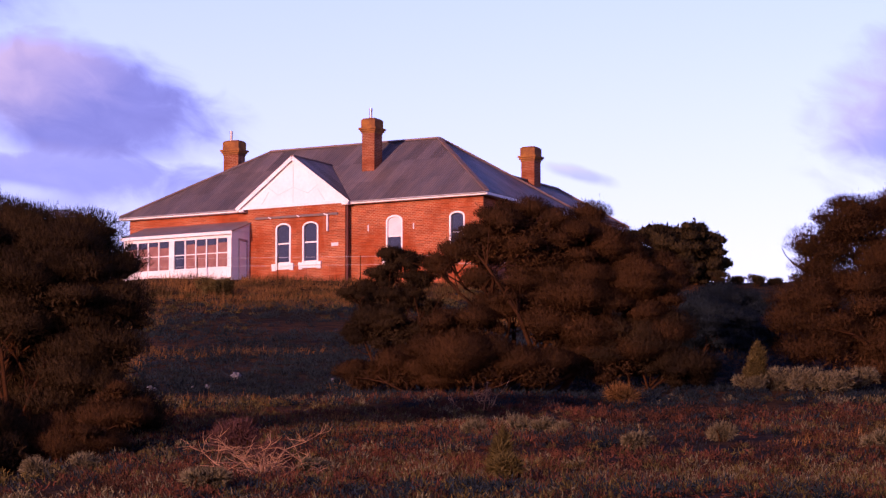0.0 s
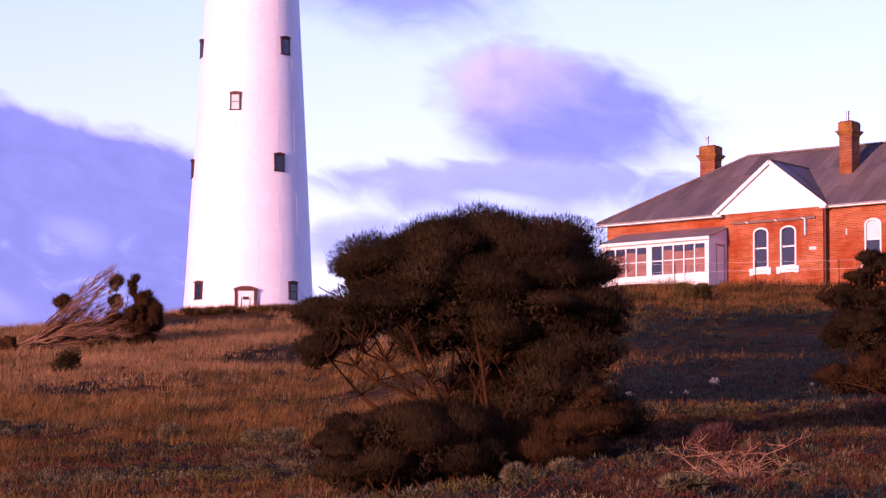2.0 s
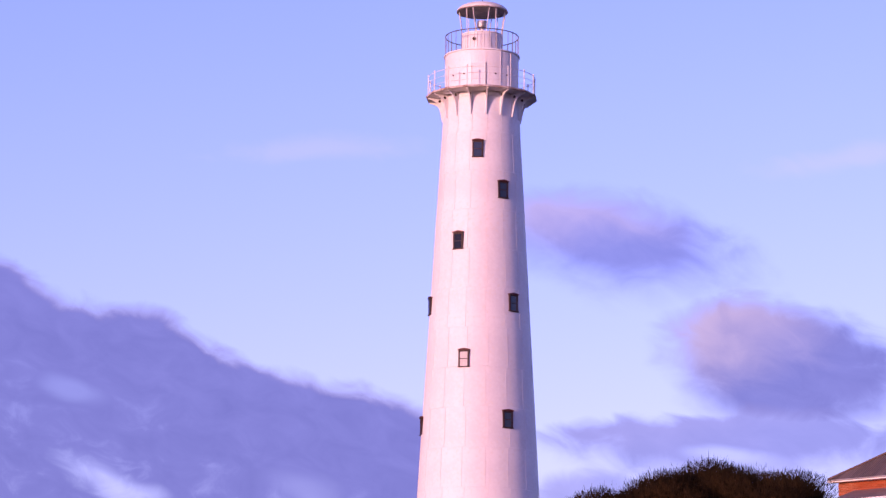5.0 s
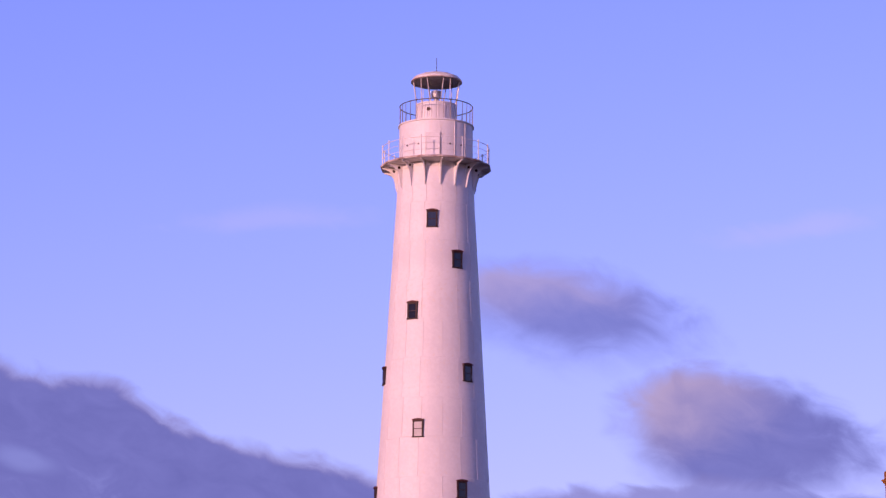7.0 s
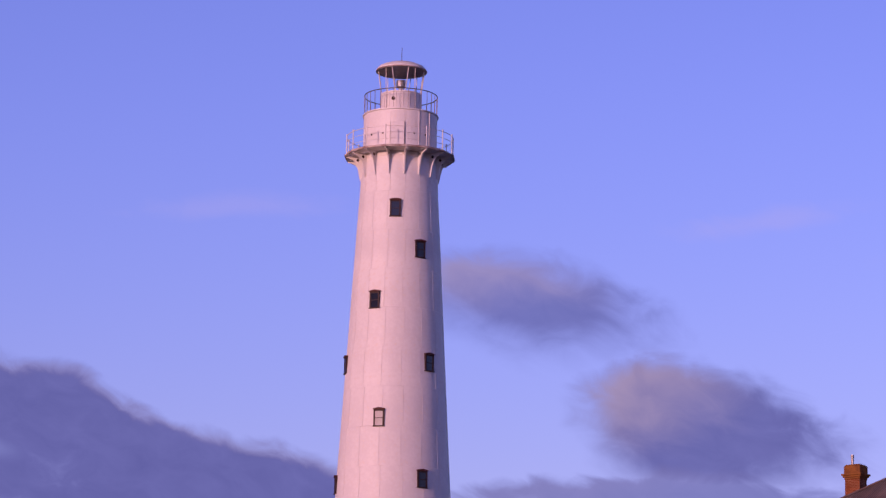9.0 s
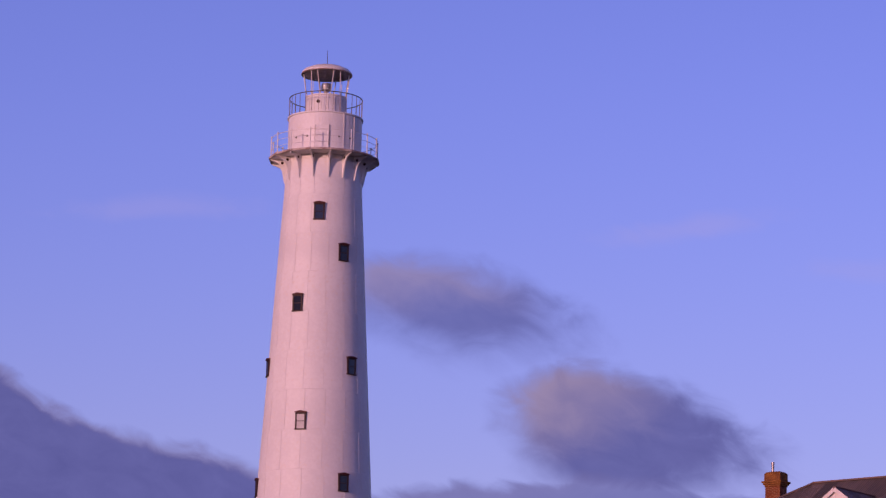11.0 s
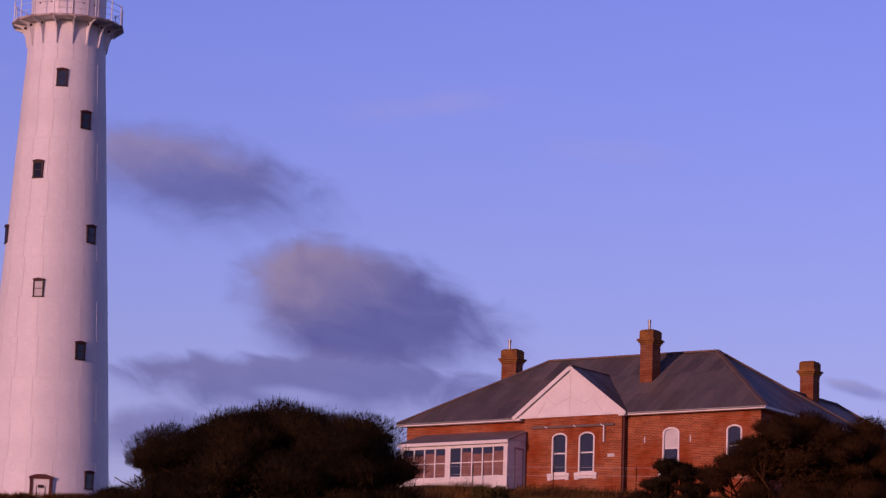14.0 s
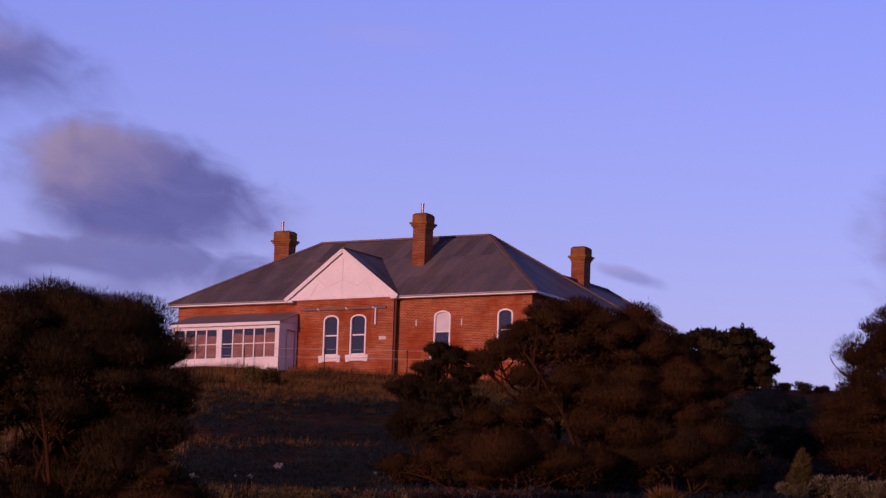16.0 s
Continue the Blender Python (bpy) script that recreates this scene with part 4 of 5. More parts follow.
# ---- plants ----
def blades(name, pts, dirs, lengths, widths, mat, parent=None, rng=None, label="", outward=None):
    """Many thin leaf blades, one triangle each, joined into one mesh."""
    n = len(pts)
    dirs = dirs / np.maximum(1e-6, np.linalg.norm(dirs, axis=1, keepdims=True))
    # blades on a cushion lie flat to its surface, the others anyhow
    side = np.cross(dirs, rng.normal(size=(n, 3)) if outward is None else outward + rng.normal(size=(n, 3)) * 0.3)
    side /= np.maximum(1e-6, np.linalg.norm(side, axis=1, keepdims=True))
    if outward is not None:
        side *= np.where((np.cross(side, dirs) * outward).sum(1) < 0, -1.0, 1.0)[:, None]
    tip = pts + dirs * lengths[:, None]
    v = np.empty((n, 3, 3))
    v[:, 0] = pts - side * (widths * 0.5)[:, None]
    v[:, 1] = pts + side * (widths * 0.5)[:, None]
    v[:, 2] = tip
    me = bpy.data.meshes.new(name)
    me.vertices.add(n * 3)
    me.vertices.foreach_set("co", v.reshape(-1))
    me.loops.add(n * 3)
    me.loops.foreach_set("vertex_index", np.arange(n * 3))
    me.polygons.add(n)
    me.polygons.foreach_set("loop_start", np.arange(n) * 3)
    me.update(calc_edges=True)
    if outward is not None:
        soft = outward + rng.normal(size=(n, 3)) * 0.28
        soft /= np.maximum(1e-6, np.linalg.norm(soft, axis=1, keepdims=True))
        me.polygons.foreach_set("use_smooth", np.ones(n, dtype=bool))
        me.attributes.new("custom_normal", "FLOAT_VECTOR", "POINT").data.foreach_set("vector", np.repeat(soft, 3, 0).astype(np.float32).reshape(-1))
    me.materials.append(mat)
    ob = new(name, me)
    ob.parent = parent
    if label:
        ob["label"] = label
    return ob


def lobe_points(rng, lobes, count, shell=0.72):
    """Points and outward ways in the outer shells of ellipsoids (x, y, z, rx, ry, rz)."""
    lb = np.array(lobes)
    wt = (lb[:, 3] * lb[:, 4] + lb[:, 3] * lb[:, 5]) ** 1.0
    pick = rng.choice(len(lb), count, p=wt / wt.sum())
    d = rng.normal(size=(count, 3))
    d /= np.linalg.norm(d, axis=1, keepdims=True)
    r = shell + (1.06 - shell) * rng.random(count) ** 0.6
    q = lb[pick]
    return q[:, :3] + d * q[:, 3:] * r[:, None], d


def limb(rng, vs, fs, a, b, r0, r1, bend=0.25, n=6):
    a, b = Vector(a), Vector(b)
    off = Vector((rng.normal(), rng.normal(), abs(rng.normal()) * 0.5)) * bend * (b - a).length * 0.5
    pts, rad = [], []
    for i in range(n):
        t = i / (n - 1)
        p = a.lerp(b, t) + off * math.sin(math.pi * t) + Vector((rng.normal(), rng.normal(), rng.normal())) * 0.02 * (b - a).length
        pts.append(p)
        rad.append(r0 + (r1 - r0) * t)
    tube(vs, fs, pts, rad, 6)
    return pts


def tree(name, where, lobes, label, leaf, count, seed, blade=(0.13, 0.014), stems=7, category="tree", spread=0.35, sub=4.0, trunk_r=0.14, tuft=(0.32, 1.0), side=3, tall=1.0):
    """Multi-stemmed tree: lobes are the crown's main masses; each is broken into cushions of fine needles."""
    rng = np.random.default_rng(seed)
    count = int(count * 1.7)
    t = thing(name, Matrix.Translation(where), label, category)
    tufts = []
    for lx, ly, lz, rx, ry, rz in lobes:
        k = max(6, int(sub * (rx * rz + rx * ry)))
        d = rng.normal(size=(k, 3))
        d /= np.linalg.norm(d, axis=1, keepdims=True)
        d[:, 2] = np.where(rng.random(k) < 0.55, np.abs(d[:, 2]), d[:, 2])
        m_ = min(1.0, (rx + rz) / 2.6)
        for q in d:
            s = (tuft[0] + (tuft[1] - tuft[0]) * rng.random() ** 1.6) * (0.5 + 0.5 * m_)
            rr = rng.uniform(0.6, 1.0) if rng.random() < 0.85 else rng.uniform(1.0, 1.06)
            tufts.append((lx + q[0] * (rx - s * 0.45) * rr, ly + q[1] * (ry - s * 0.45) * rr, lz + q[2] * (rz - s * 0.2) * rr, s * rng.uniform(0.9, 1.4), s, s * rng.uniform(0.5, 0.8) * tall))
    p, d = lobe_points(rng, tufts, count, 0.6)
    loose = rng.random(count) < 0.10
    p[loose] += (d[loose] + np.array([0, 0, 0.5])) * np.minimum(rng.exponential(0.05, loose.sum()), 0.14)[:, None]
    low_side = d[:, 2] < -0.25                                   # cushions are bare below
    p[low_side, 2] += blade[0] * 0.8
    way = d * 0.5 + rng.normal(size=d.shape) * 0.24 + np.array([0, 0, 0.75])
    blades("crown", p, way, blade[0] * rng.uniform(0.6, 1.25, count), blade[1] * rng.uniform(0.7, 1.3, count), leaf, t, rng, outward=d)
    # a loose filling keeps the middle of the crown dark
    fill = [(x, y, z, rx * 0.62, ry * 0.62, rz * 0.62) for x, y, z, rx, ry, rz in lobes] + [(x, y, z, rx * 0.66, ry * 0.66, rz * 0.66) for x, y, z, rx, ry, rz in tufts]
    p, d = lobe_points(rng, fill, count // 4, 0.2)
    blades("inner_foliage", p, rng.normal(size=p.shape), np.full(len(p), 0.18), np.full(len(p), 0.05), leaf, t, rng)
    for i in range(stems):
        vs, fs = [], []
        lb = lobes[i % len(lobes)]
        foot = Vector((rng.normal() * spread, rng.normal() * spread * 0.6, -0.3))
        if lb[3] < 0.62 and tall == 1.0:                         # small outer cushions hang on side branches
            foot = Vector((lb[0] * 0.4, lb[1], lb[2] * 0.6))
        end = Vector((lb[0] + rng.normal() * lb[3] * 0.35, lb[1] + rng.normal() * lb[4] * 0.35, lb[2] + lb[5] * 0.1))
        pts = limb(rng, vs, fs, foot, end, trunk_r * rng.uniform(0.6, 1.15) * (0.5 if lb[3] < 0.62 else 1.0), trunk_r * 0.25, 0.22)
        stem = raw_mesh("stem", vs, fs, BARK, t, smooth=True)
        for q in pts[2:5]:
            for _ in range(side):
                k_ = min(1.0, trunk_r / 0.11)
                e = q + Vector((rng.normal() * 0.42, rng.normal() * 0.42, abs(rng.normal()) * 0.4 + 0.35)) * k_
                vs, fs = [], []
                limb(rng, vs, fs, q, e, trunk_r * 0.3, 0.012, 0.2, 4)
                raw_mesh("branch", vs, fs, BARK, stem, smooth=True)
    return t


def shrub(where, r, h, label, leaf, seed, count=1500, blade=(0.12, 0.035), category="shrub", group="", cone=False):
    rng = np.random.default_rng(seed)
    t = thing("shrub", Matrix.Translation(where), label, category, group)
    lobes = []
    for i in range(9):
        a, q = rng.uniform(0, 2 * math.pi), rng.random() ** 0.5
        zz = rng.uniform(0.25, 0.72) * h
        k = (1.1 - zz / h) if cone else 1.0
        lobes.append((math.cos(a) * r * 0.6 * q * k, math.sin(a) * r * 0.6 * q * k, zz, r * 0.45 * max(k, 0.35), r * 0.45 * max(k, 0.35), h * 0.28))
    if cone:
        lobes.append((0, 0, h * 0.82, r * 0.22, r * 0.22, h * 0.2))
    p, d = lobe_points(rng, lobes, count, 0.4)
    blades("foliage", p, d + rng.normal(size=d.shape) * 0.5 + np.array([0, 0, 0.5]), blade[0] * rng.uniform(0.6, 1.4, count), blade[1] * rng.uniform(0.7, 1.3, count), leaf, t, rng)
    vs, fs = [], []
    for i in range(6):
        limb(rng, vs, fs, (rng.normal() * 0.05, rng.normal() * 0.05, -0.15), (rng.normal() * r * 0.45, rng.normal() * r * 0.45, h * 0.6), 0.025, 0.01, 0.3, 4)
    tagged(raw_mesh("twigwork", vs, fs, BARK, t), kind="stuff")
    return t


def dead_bush(where, wdt, h, label, seed, limbs=14, lean=0.0, r0=0.05, name="dead_bush", twigs=5, wood=None):
    rng = np.random.default_rng(seed)
    t = thing(name, Matrix.Translation(where), label, "dead bush")
    tv, tf = [], []
    for i in range(limbs):
        vs, fs = [], []
        e = Vector((rng.uniform(-0.5, 0.5) * wdt + lean, rng.normal() * wdt * 0.2, h * rng.uniform(0.25, 1.0)))
        pts = limb(rng, vs, fs, (rng.normal() * 0.1, rng.normal() * 0.1, -0.15), e, r0 * rng.uniform(0.5, 1.0), r0 * 0.25, 0.35)
        raw_mesh("branch", vs, fs, wood or DEAD, t)
        for q in pts[2:]:
            for _ in range(twigs):
                limb(rng, tv, tf, q, q + Vector((rng.normal() * 0.16 * wdt / 2.5, rng.normal() * 0.14, rng.normal() * 0.12 + 0.1)), r0 * 0.3, r0 * 0.12, 0.4, 3)
    tagged(raw_mesh("brushwood", tv, tf, wood or DEAD, t), kind="stuff")
    return t


# big sheoak before the lighthouse
o1 = polar(7.316, 82.46)
tree("sheoak", o1, [(0.1, 0, 4.95, 2.5, 2.2, 1.3), (-0.9, -0.2, 5.2, 1.6, 1.4, 0.88), (0.2, -0.1, 5.25, 1.6, 1.4, 0.88), (1.0, -0.1, 5.2, 1.5, 1.4, 0.9), (-1.95, 0.0, 5.08, 1.4, 1.2, 0.9), (-2.75, 0.1, 4.92, 1.1, 0.9, 0.8), (-3.35, 0.1, 4.7, 0.5, 0.5, 0.45),
                    (1.65, 0.0, 4.8, 1.3, 1.3, 1.1), (2.0, 0.0, 4.2, 1.15, 1.0, 1.1), (2.3, 0.0, 3.4, 1.1, 0.95, 1.1), (2.35, 0.0, 2.6, 1.05, 0.9, 0.9), (0.9, -0.7, 4.1, 2.1, 1.5, 1.0), (-0.9, -0.8, 4.25, 2.1, 1.4, 0.9), (-2.2, -0.4, 3.95, 1.3, 1.0, 0.65),
                    (-4.1, 0.3, 3.92, 0.4, 0.36, 0.32), (-3.75, 0.2, 3.4, 0.6, 0.45, 0.45), (-4.25, 0.1, 2.9, 0.35, 0.34, 0.4), (-3.1, 0.1, 3.6, 0.65, 0.6, 0.45),
                    (1.5, 0.2, 2.9, 1.3, 0.9, 0.65), (0.4, 0.6, 3.2, 1.8, 0.9, 0.6), (-1.4, 0.3, 3.3, 1.5, 0.8, 0.5), (1.7, -0.2, 1.9, 1.2, 0.8, 0.6), (0.5, -0.5, 3.3, 1.3, 0.8, 0.5)],
     "broad dark domed sheoak with several bare stems", LEAF_OAK, 280000, 11, stems=22, spread=0.5, trunk_r=0.075, side=6)
tree("low_sheoak", polar(8.9, 79.0), [(-0.1, 0, 1.45, 1.35, 1.0, 0.55), (-1.1, 0.1, 1.0, 0.75, 0.7, 0.5), (1.0, 0.1, 1.1, 0.9, 0.8, 0.5), (0.1, 0.2, 0.75, 1.4, 0.8, 0.45), (-1.2, 0.0, 0.4, 0.5, 0.5, 0.35)],
     "low rounded dark sheoak scrub on a thin stem", LEAF_OAK, 60000, 15, stems=7, trunk_r=0.05, category="shrub")
tree("low_sheoak", polar(8.101, 79.4), [(-0.3, 0, 1.15, 1.2, 1.0, 0.65), (0.9, 0.1, 0.7, 1.1, 0.9, 0.45), (-1.3, 0.1, 0.75, 0.7, 0.7, 0.45), (-0.6, 0.2, 0.5, 1.1, 0.7, 0.4)],
     "low spreading dark sheoak scrub under the larger tree", LEAF_OAK, 45000, 12, stems=5, trunk_r=0.06, category="shrub")
tree("low_sheoak", polar(6.383, 80.42), [(0.1, 0, 0.6, 1.2, 1.0, 0.45), (-1.1, 0.1, 0.5, 0.8, 0.9, 0.35), (1.2, 0.1, 1.3, 0.8, 0.7, 0.7)],
     "low rusty sheoak scrub with twiggy branches", LEAF_RUST, 40000, 13, stems=8, trunk_r=0.05, category="shrub")
tree("low_sheoak", polar(7.07, 86.02), [(0.0, 0, 1.1, 2.2, 1.0, 1.0), (0.3, 0, 2.2, 2.2, 0.9, 0.7), (-2.2, 0.1, 0.9, 1.3, 0.9, 0.8), (2.2, 0.1, 1.0, 1.4, 0.9, 0.9)],
     "low dark scrub growing behind the sheoak stems", LEAF_OAK, 30000, 14, stems=6, trunk_r=0.05, category="shrub")
# sheoaks before the house
tree("sheoak", polar(-1.178, 109.9), [(0.95, 0, 4.75, 2.6, 2.2, 1.6), (2.9, 0, 4.35, 1.6, 1.5, 1.3), (4.2, 0, 3.3, 1.35, 1.2, 1.5), (4.6, 0, 2.3, 1.3, 1.2, 1.6), (-1.05, 0, 4.7, 1.0, 1.0, 0.8), (-1.75, 0, 4.5, 0.6, 0.5, 0.32), (-2.4, 0, 4.15, 0.4, 0.4, 0.25), (-1.1, 0, 3.6, 0.4, 0.4, 0.25), (-0.5, 0.2, 2.8, 0.8, 0.8, 0.5), (1.7, -0.3, 2.6, 2.4, 1.6, 1.7), (2.4, -0.4, 3.5, 1.8, 1.2, 0.9), (3.8, -0.2, 3.3, 1.2, 1.0, 1.0),
                                   (-1.6, -0.3, 1.7, 1.5, 1.1, 1.0), (2.8, -0.4, 1.1, 2.1, 1.2, 1.1), (-3.0, -0.3, 0.95, 1.2, 1.0, 0.9)],
     "wide ragged rusty-brown sheoak with bare limbs", LEAF_RUST, 260000, 21, spread=0.6, trunk_r=0.12, stems=16, tuft=(0.26, 0.85), side=4)
tree("sheoak", polar(0.8052, 111), [(0.0, 0, 4.2, 0.6, 0.5, 0.3), (0.55, 0, 4.05, 0.45, 0.5, 0.28), (0.85, 0, 3.5, 0.5, 0.5, 0.35), (-0.4, 0, 3.65, 0.5, 0.5, 0.4), (-1.3, 0, 3.1, 0.6, 0.6, 0.45), (-0.75, 0, 2.75, 0.7, 0.6, 0.45), (0.35, 0, 2.9, 0.85, 0.7, 0.5), (1.2, 0.1, 2.5, 0.6, 0.6, 0.5), (-0.2, 0, 1.8, 1.45, 0.8, 0.85), (-1.2, 0, 2.0, 0.7, 0.7, 0.5), (1.1, 0.1, 1.6, 0.9, 0.8, 0.7)],
     "small flat-topped sheoak with tiered dark tufts", LEAF_OAK, 60000, 22, stems=8, trunk_r=0.07, tuft=(0.2, 0.6), sub=6.0)
tree("low_sheoak", polar(-0.2946, 107.4), [(0.2, 0, 0.95, 1.6, 1.2, 0.9), (-1.7, 0.5, 0.7, 1.1, 0.9, 0.6), (2.4, 0.3, 0.8, 1.2, 0.9, 0.7), (-3.1, 0.8, 0.6, 0.8, 0.7, 0.5)],
     "low rusty scrub at the foot of the larger tree", LEAF_RUST, 70000, 23, stems=7, trunk_r=0.06, category="shrub")
tree("low_sheoak", polar(-3.241, 109.9), [(0.0, 0, 1.4, 1.6, 1.2, 1.2), (1.3, 0.1, 0.9, 1.2, 0.9, 0.9)],
     "low dark scrub beside the larger tree", LEAF_OAK, 45000, 24, stems=4, trunk_r=0.06, category="shrub")
tree("sheoak", polar(-7.856, 112), [(-1.3, 0, 5.15, 1.9, 1.7, 1.2), (-2.85, 0, 4.45, 1.3, 1.1, 0.95), (-0.6, 0.4, 4.0, 1.5, 1.0, 1.0), (-2.9, 0, 3.4, 0.8, 0.8, 0.7), (-1.6, 0.2, 3.3, 1.2, 0.9, 0.8), (0.8, 0, 4.6, 1.8, 1.6, 1.7), (-2.9, 0, 2.2, 1.5, 1.3, 1.3), (-0.5, 0, 2.2, 2.2, 1.4, 1.5), (-1.8, 0, 1.2, 2.2, 1.2, 1.2)],
     "tall rusty sheoak with a gap in its crown", LEAF_RUST, 115000, 25, stems=9)
tree("laurel_bush", polar(-4.026, 169), [(0, 0, 1.6, 2.1, 1.6, 1.4), (1.2, 0, 1.3, 1.3, 1.2, 1.3), (-1.5, 0, 1.65, 1.5, 1.2, 1.35), (0.2, 0, 0.7, 2.2, 1.4, 0.8)],
     "large rounded broad-leaved bush beside the house", LEAF_LAUREL, 32000, 26, stems=6, tuft=(0.25, 0.6), sub=7.0, blade=(0.19, 0.12), category="bush")
# scrub in the hollow; the dark bluish leaf colour carries the shade there
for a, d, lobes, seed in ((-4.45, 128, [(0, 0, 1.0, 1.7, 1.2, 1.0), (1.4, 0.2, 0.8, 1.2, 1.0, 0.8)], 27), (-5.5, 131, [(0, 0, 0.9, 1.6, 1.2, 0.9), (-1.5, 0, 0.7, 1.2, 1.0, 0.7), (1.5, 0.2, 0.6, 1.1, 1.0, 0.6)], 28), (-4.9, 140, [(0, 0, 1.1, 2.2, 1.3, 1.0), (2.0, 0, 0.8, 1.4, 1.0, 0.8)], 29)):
    tree("low_sheoak", polar(a, d), lobes, "low scrub in the hollow, its shade put into dark bluish leaves", SHADE_HEATH, 30000, seed, stems=5, trunk_r=0.05, category="shrub")
# small shrubs
for i, (a, d, r, h) in enumerate(((-4.72, 168, 0.5, 0.8), (-4.95, 169, 0.45, 0.42), (-5.3, 168, 0.6, 0.6), (-5.62, 169, 0.4, 0.36), (-6.0, 168, 0.7, 0.7), (-6.5, 169, 0.5, 0.45))):
    shrub(polar(a, d), r, h, "low dark shrub on the skyline", LEAF_LAUREL, 130 + i, 1500, group="shrubs on the skyline")
shrub(polar(-5.303, 109.4), 0.6, 1.55, "upright olive conifer-like shrub", LEAF_GREEN, 31, 5000, cone=True, blade=(0.14, 0.03))
for i, (a, d, r, h) in enumerate(((-5.646, 109.9, 0.75, 0.75), (-6.138, 109.4, 0.7, 0.85), (-6.628, 108.9, 0.8, 0.7), (-5.205, 109.4, 0.6, 0.55), (-6.972, 109.9, 0.7, 0.8))):
    shrub(polar(a, d), r, h, "rounded grey-green leafy shrub", LEAF_GREY, 40 + i, 2600, group="grey-green shrubs")
shrub(polar(14.48, 170), 1.0, 1.5, "small dark round shrub in dry grass", LEAF_LAUREL, 50, 4000)
shrub(polar(3.83, 163.4), 1.0, 1.05, "low dark green shrub before the verandah", LEAF_GREEN, 51, 4500, blade=(0.14, 0.05))
shrub(polar(3.565, 78.39), 0.62, 0.95, "dry pinkish twiggy shrub", LEAF_PINK, 52, 4000, blade=(0.14, 0.02))
shrub(polar(2.946, 74.31), 0.5, 0.6, "dry pinkish twiggy shrub", LEAF_PINK, 53, 3000, blade=(0.14, 0.02))
shrub(polar(-1.08, 63.12), 0.35, 0.6, "small olive shrub in the heath", LEAF_GREEN, 54, 2500)
for i, (a, d, r, h) in enumerate(((-4.684, 82.46, 0.36, 0.5), (-1.277, 89.58, 0.4, 0.42), (-1.718, 88.57, 0.42, 0.45), (-2.013, 87.55, 0.3, 0.36), (-3.241, 80.42, 0.34, 0.36), (4.026, 61.59, 0.5, 0.4), (-7.267, 79.4, 0.36, 0.45),
                                  (6.088, 76.35, 0.5, 0.5), (6.776, 75.33, 0.42, 0.45), (-0.491, 87.55, 0.35, 0.4), (2.16, 71.26, 0.4, 0.4), (12.67, 120.1, 0.5, 0.6), (10.8, 114, 0.7, 0.7), (11.19, 114.5, 0.55, 0.6), (15.52, 130.3, 0.55, 0.6), (17.28, 152.7, 0.6, 0.7))):
    shrub(polar(a, d), r, h, "small rounded grey-green shrub in the heath", LEAF_GREY, 70 + i, 2600, group="grey-green shrubs")
shrub(polar(-1.011, 67.7), 0.36, 1.05, "upright olive shrub in the heath", LEAF_GREEN, 90, 4500, cone=True, blade=(0.16, 0.03))
shrub(polar(-3.015, 102.8), 0.55, 0.5, "tussock of dry orange grass", GRASS, 91, 1800, blade=(0.3, 0.03), category="tussock")
for i, (a, d) in enumerate(((10.75, 213.4), (11, 213), (11.24, 213.6), (11.69, 213.2), (11.98, 213.5), (12.28, 213.1))):
    shrub(polar(a, d), 0.85 + 0.2 * (i % 3), 0.26 + 0.08 * (i % 2), "low rusty scrub at the foot of the lighthouse", GRASS, 110 + i, 1500, blade=(0.3, 0.03), group="scrub below the lighthouse")
shrub(polar(17.58, 175.1), 0.6, 0.8, "small dark twiggy shrub in dry grass", LEAF_OAK, 92, 2500)
shrub(polar(18.56, 188.3), 0.55, 0.6, "small dark twiggy shrub in dry grass", LEAF_OAK, 93, 2000)
# dead wood
dead_bush(polar(2.92, 69.7), 3.1, 0.95, "bleached dead branches lying in the heath", 61, 18, r0=0.026, twigs=4)
dead_bush(polar(-0.6874, 99.25), 1.9, 0.75, "pale dead twigs standing in the heath", 62, 8, r0=0.03, twigs=3)


def fallen_tree(where, label, seed):
    """Uprooted tree: a fan of bare limbs that sweeps away from the root clod, with sprays of fine twigs."""
    rng = np.random.default_rng(seed)
    t = thing("fallen_tree", Matrix.Translation(where), label, "dead tree")
    tv, tf = [], []
    for i in range(30):
        rise = radians(6 + 40 * (i / 29.0) ** 1.2 + rng.normal() * 2)
        far_ = rng.uniform(3.6, 6.0) if i < 24 else rng.uniform(5.4, 6.6)
        way = Vector((math.cos(rise), rng.normal() * 0.12, math.sin(rise)))
        foot = Vector((rng.uniform(-0.1, 0.7), rng.normal() * 0.15, rng.uniform(0.0, 0.3)))
        vs, fs = [], []
        pts = limb(rng, vs, fs, foot, foot + way * far_, rng.uniform(0.04, 0.08), 0.014, 0.07, 8)
        raw_mesh("limb", vs, fs, DEAD_DARK, t, smooth=True)
        for q in pts[3:]:
            for _ in range(7):
                e = way * rng.uniform(0.35, 1.0) + Vector((rng.normal() * 0.12, rng.normal() * 0.15, rng.normal() * 0.16 + 0.08))
                limb(rng, tv, tf, q, q + e, 0.016, 0.008, 0.2, 3)
    tagged(raw_mesh("brushwood", tv, tf, DEAD_DARK, t), kind="stuff")
    return t


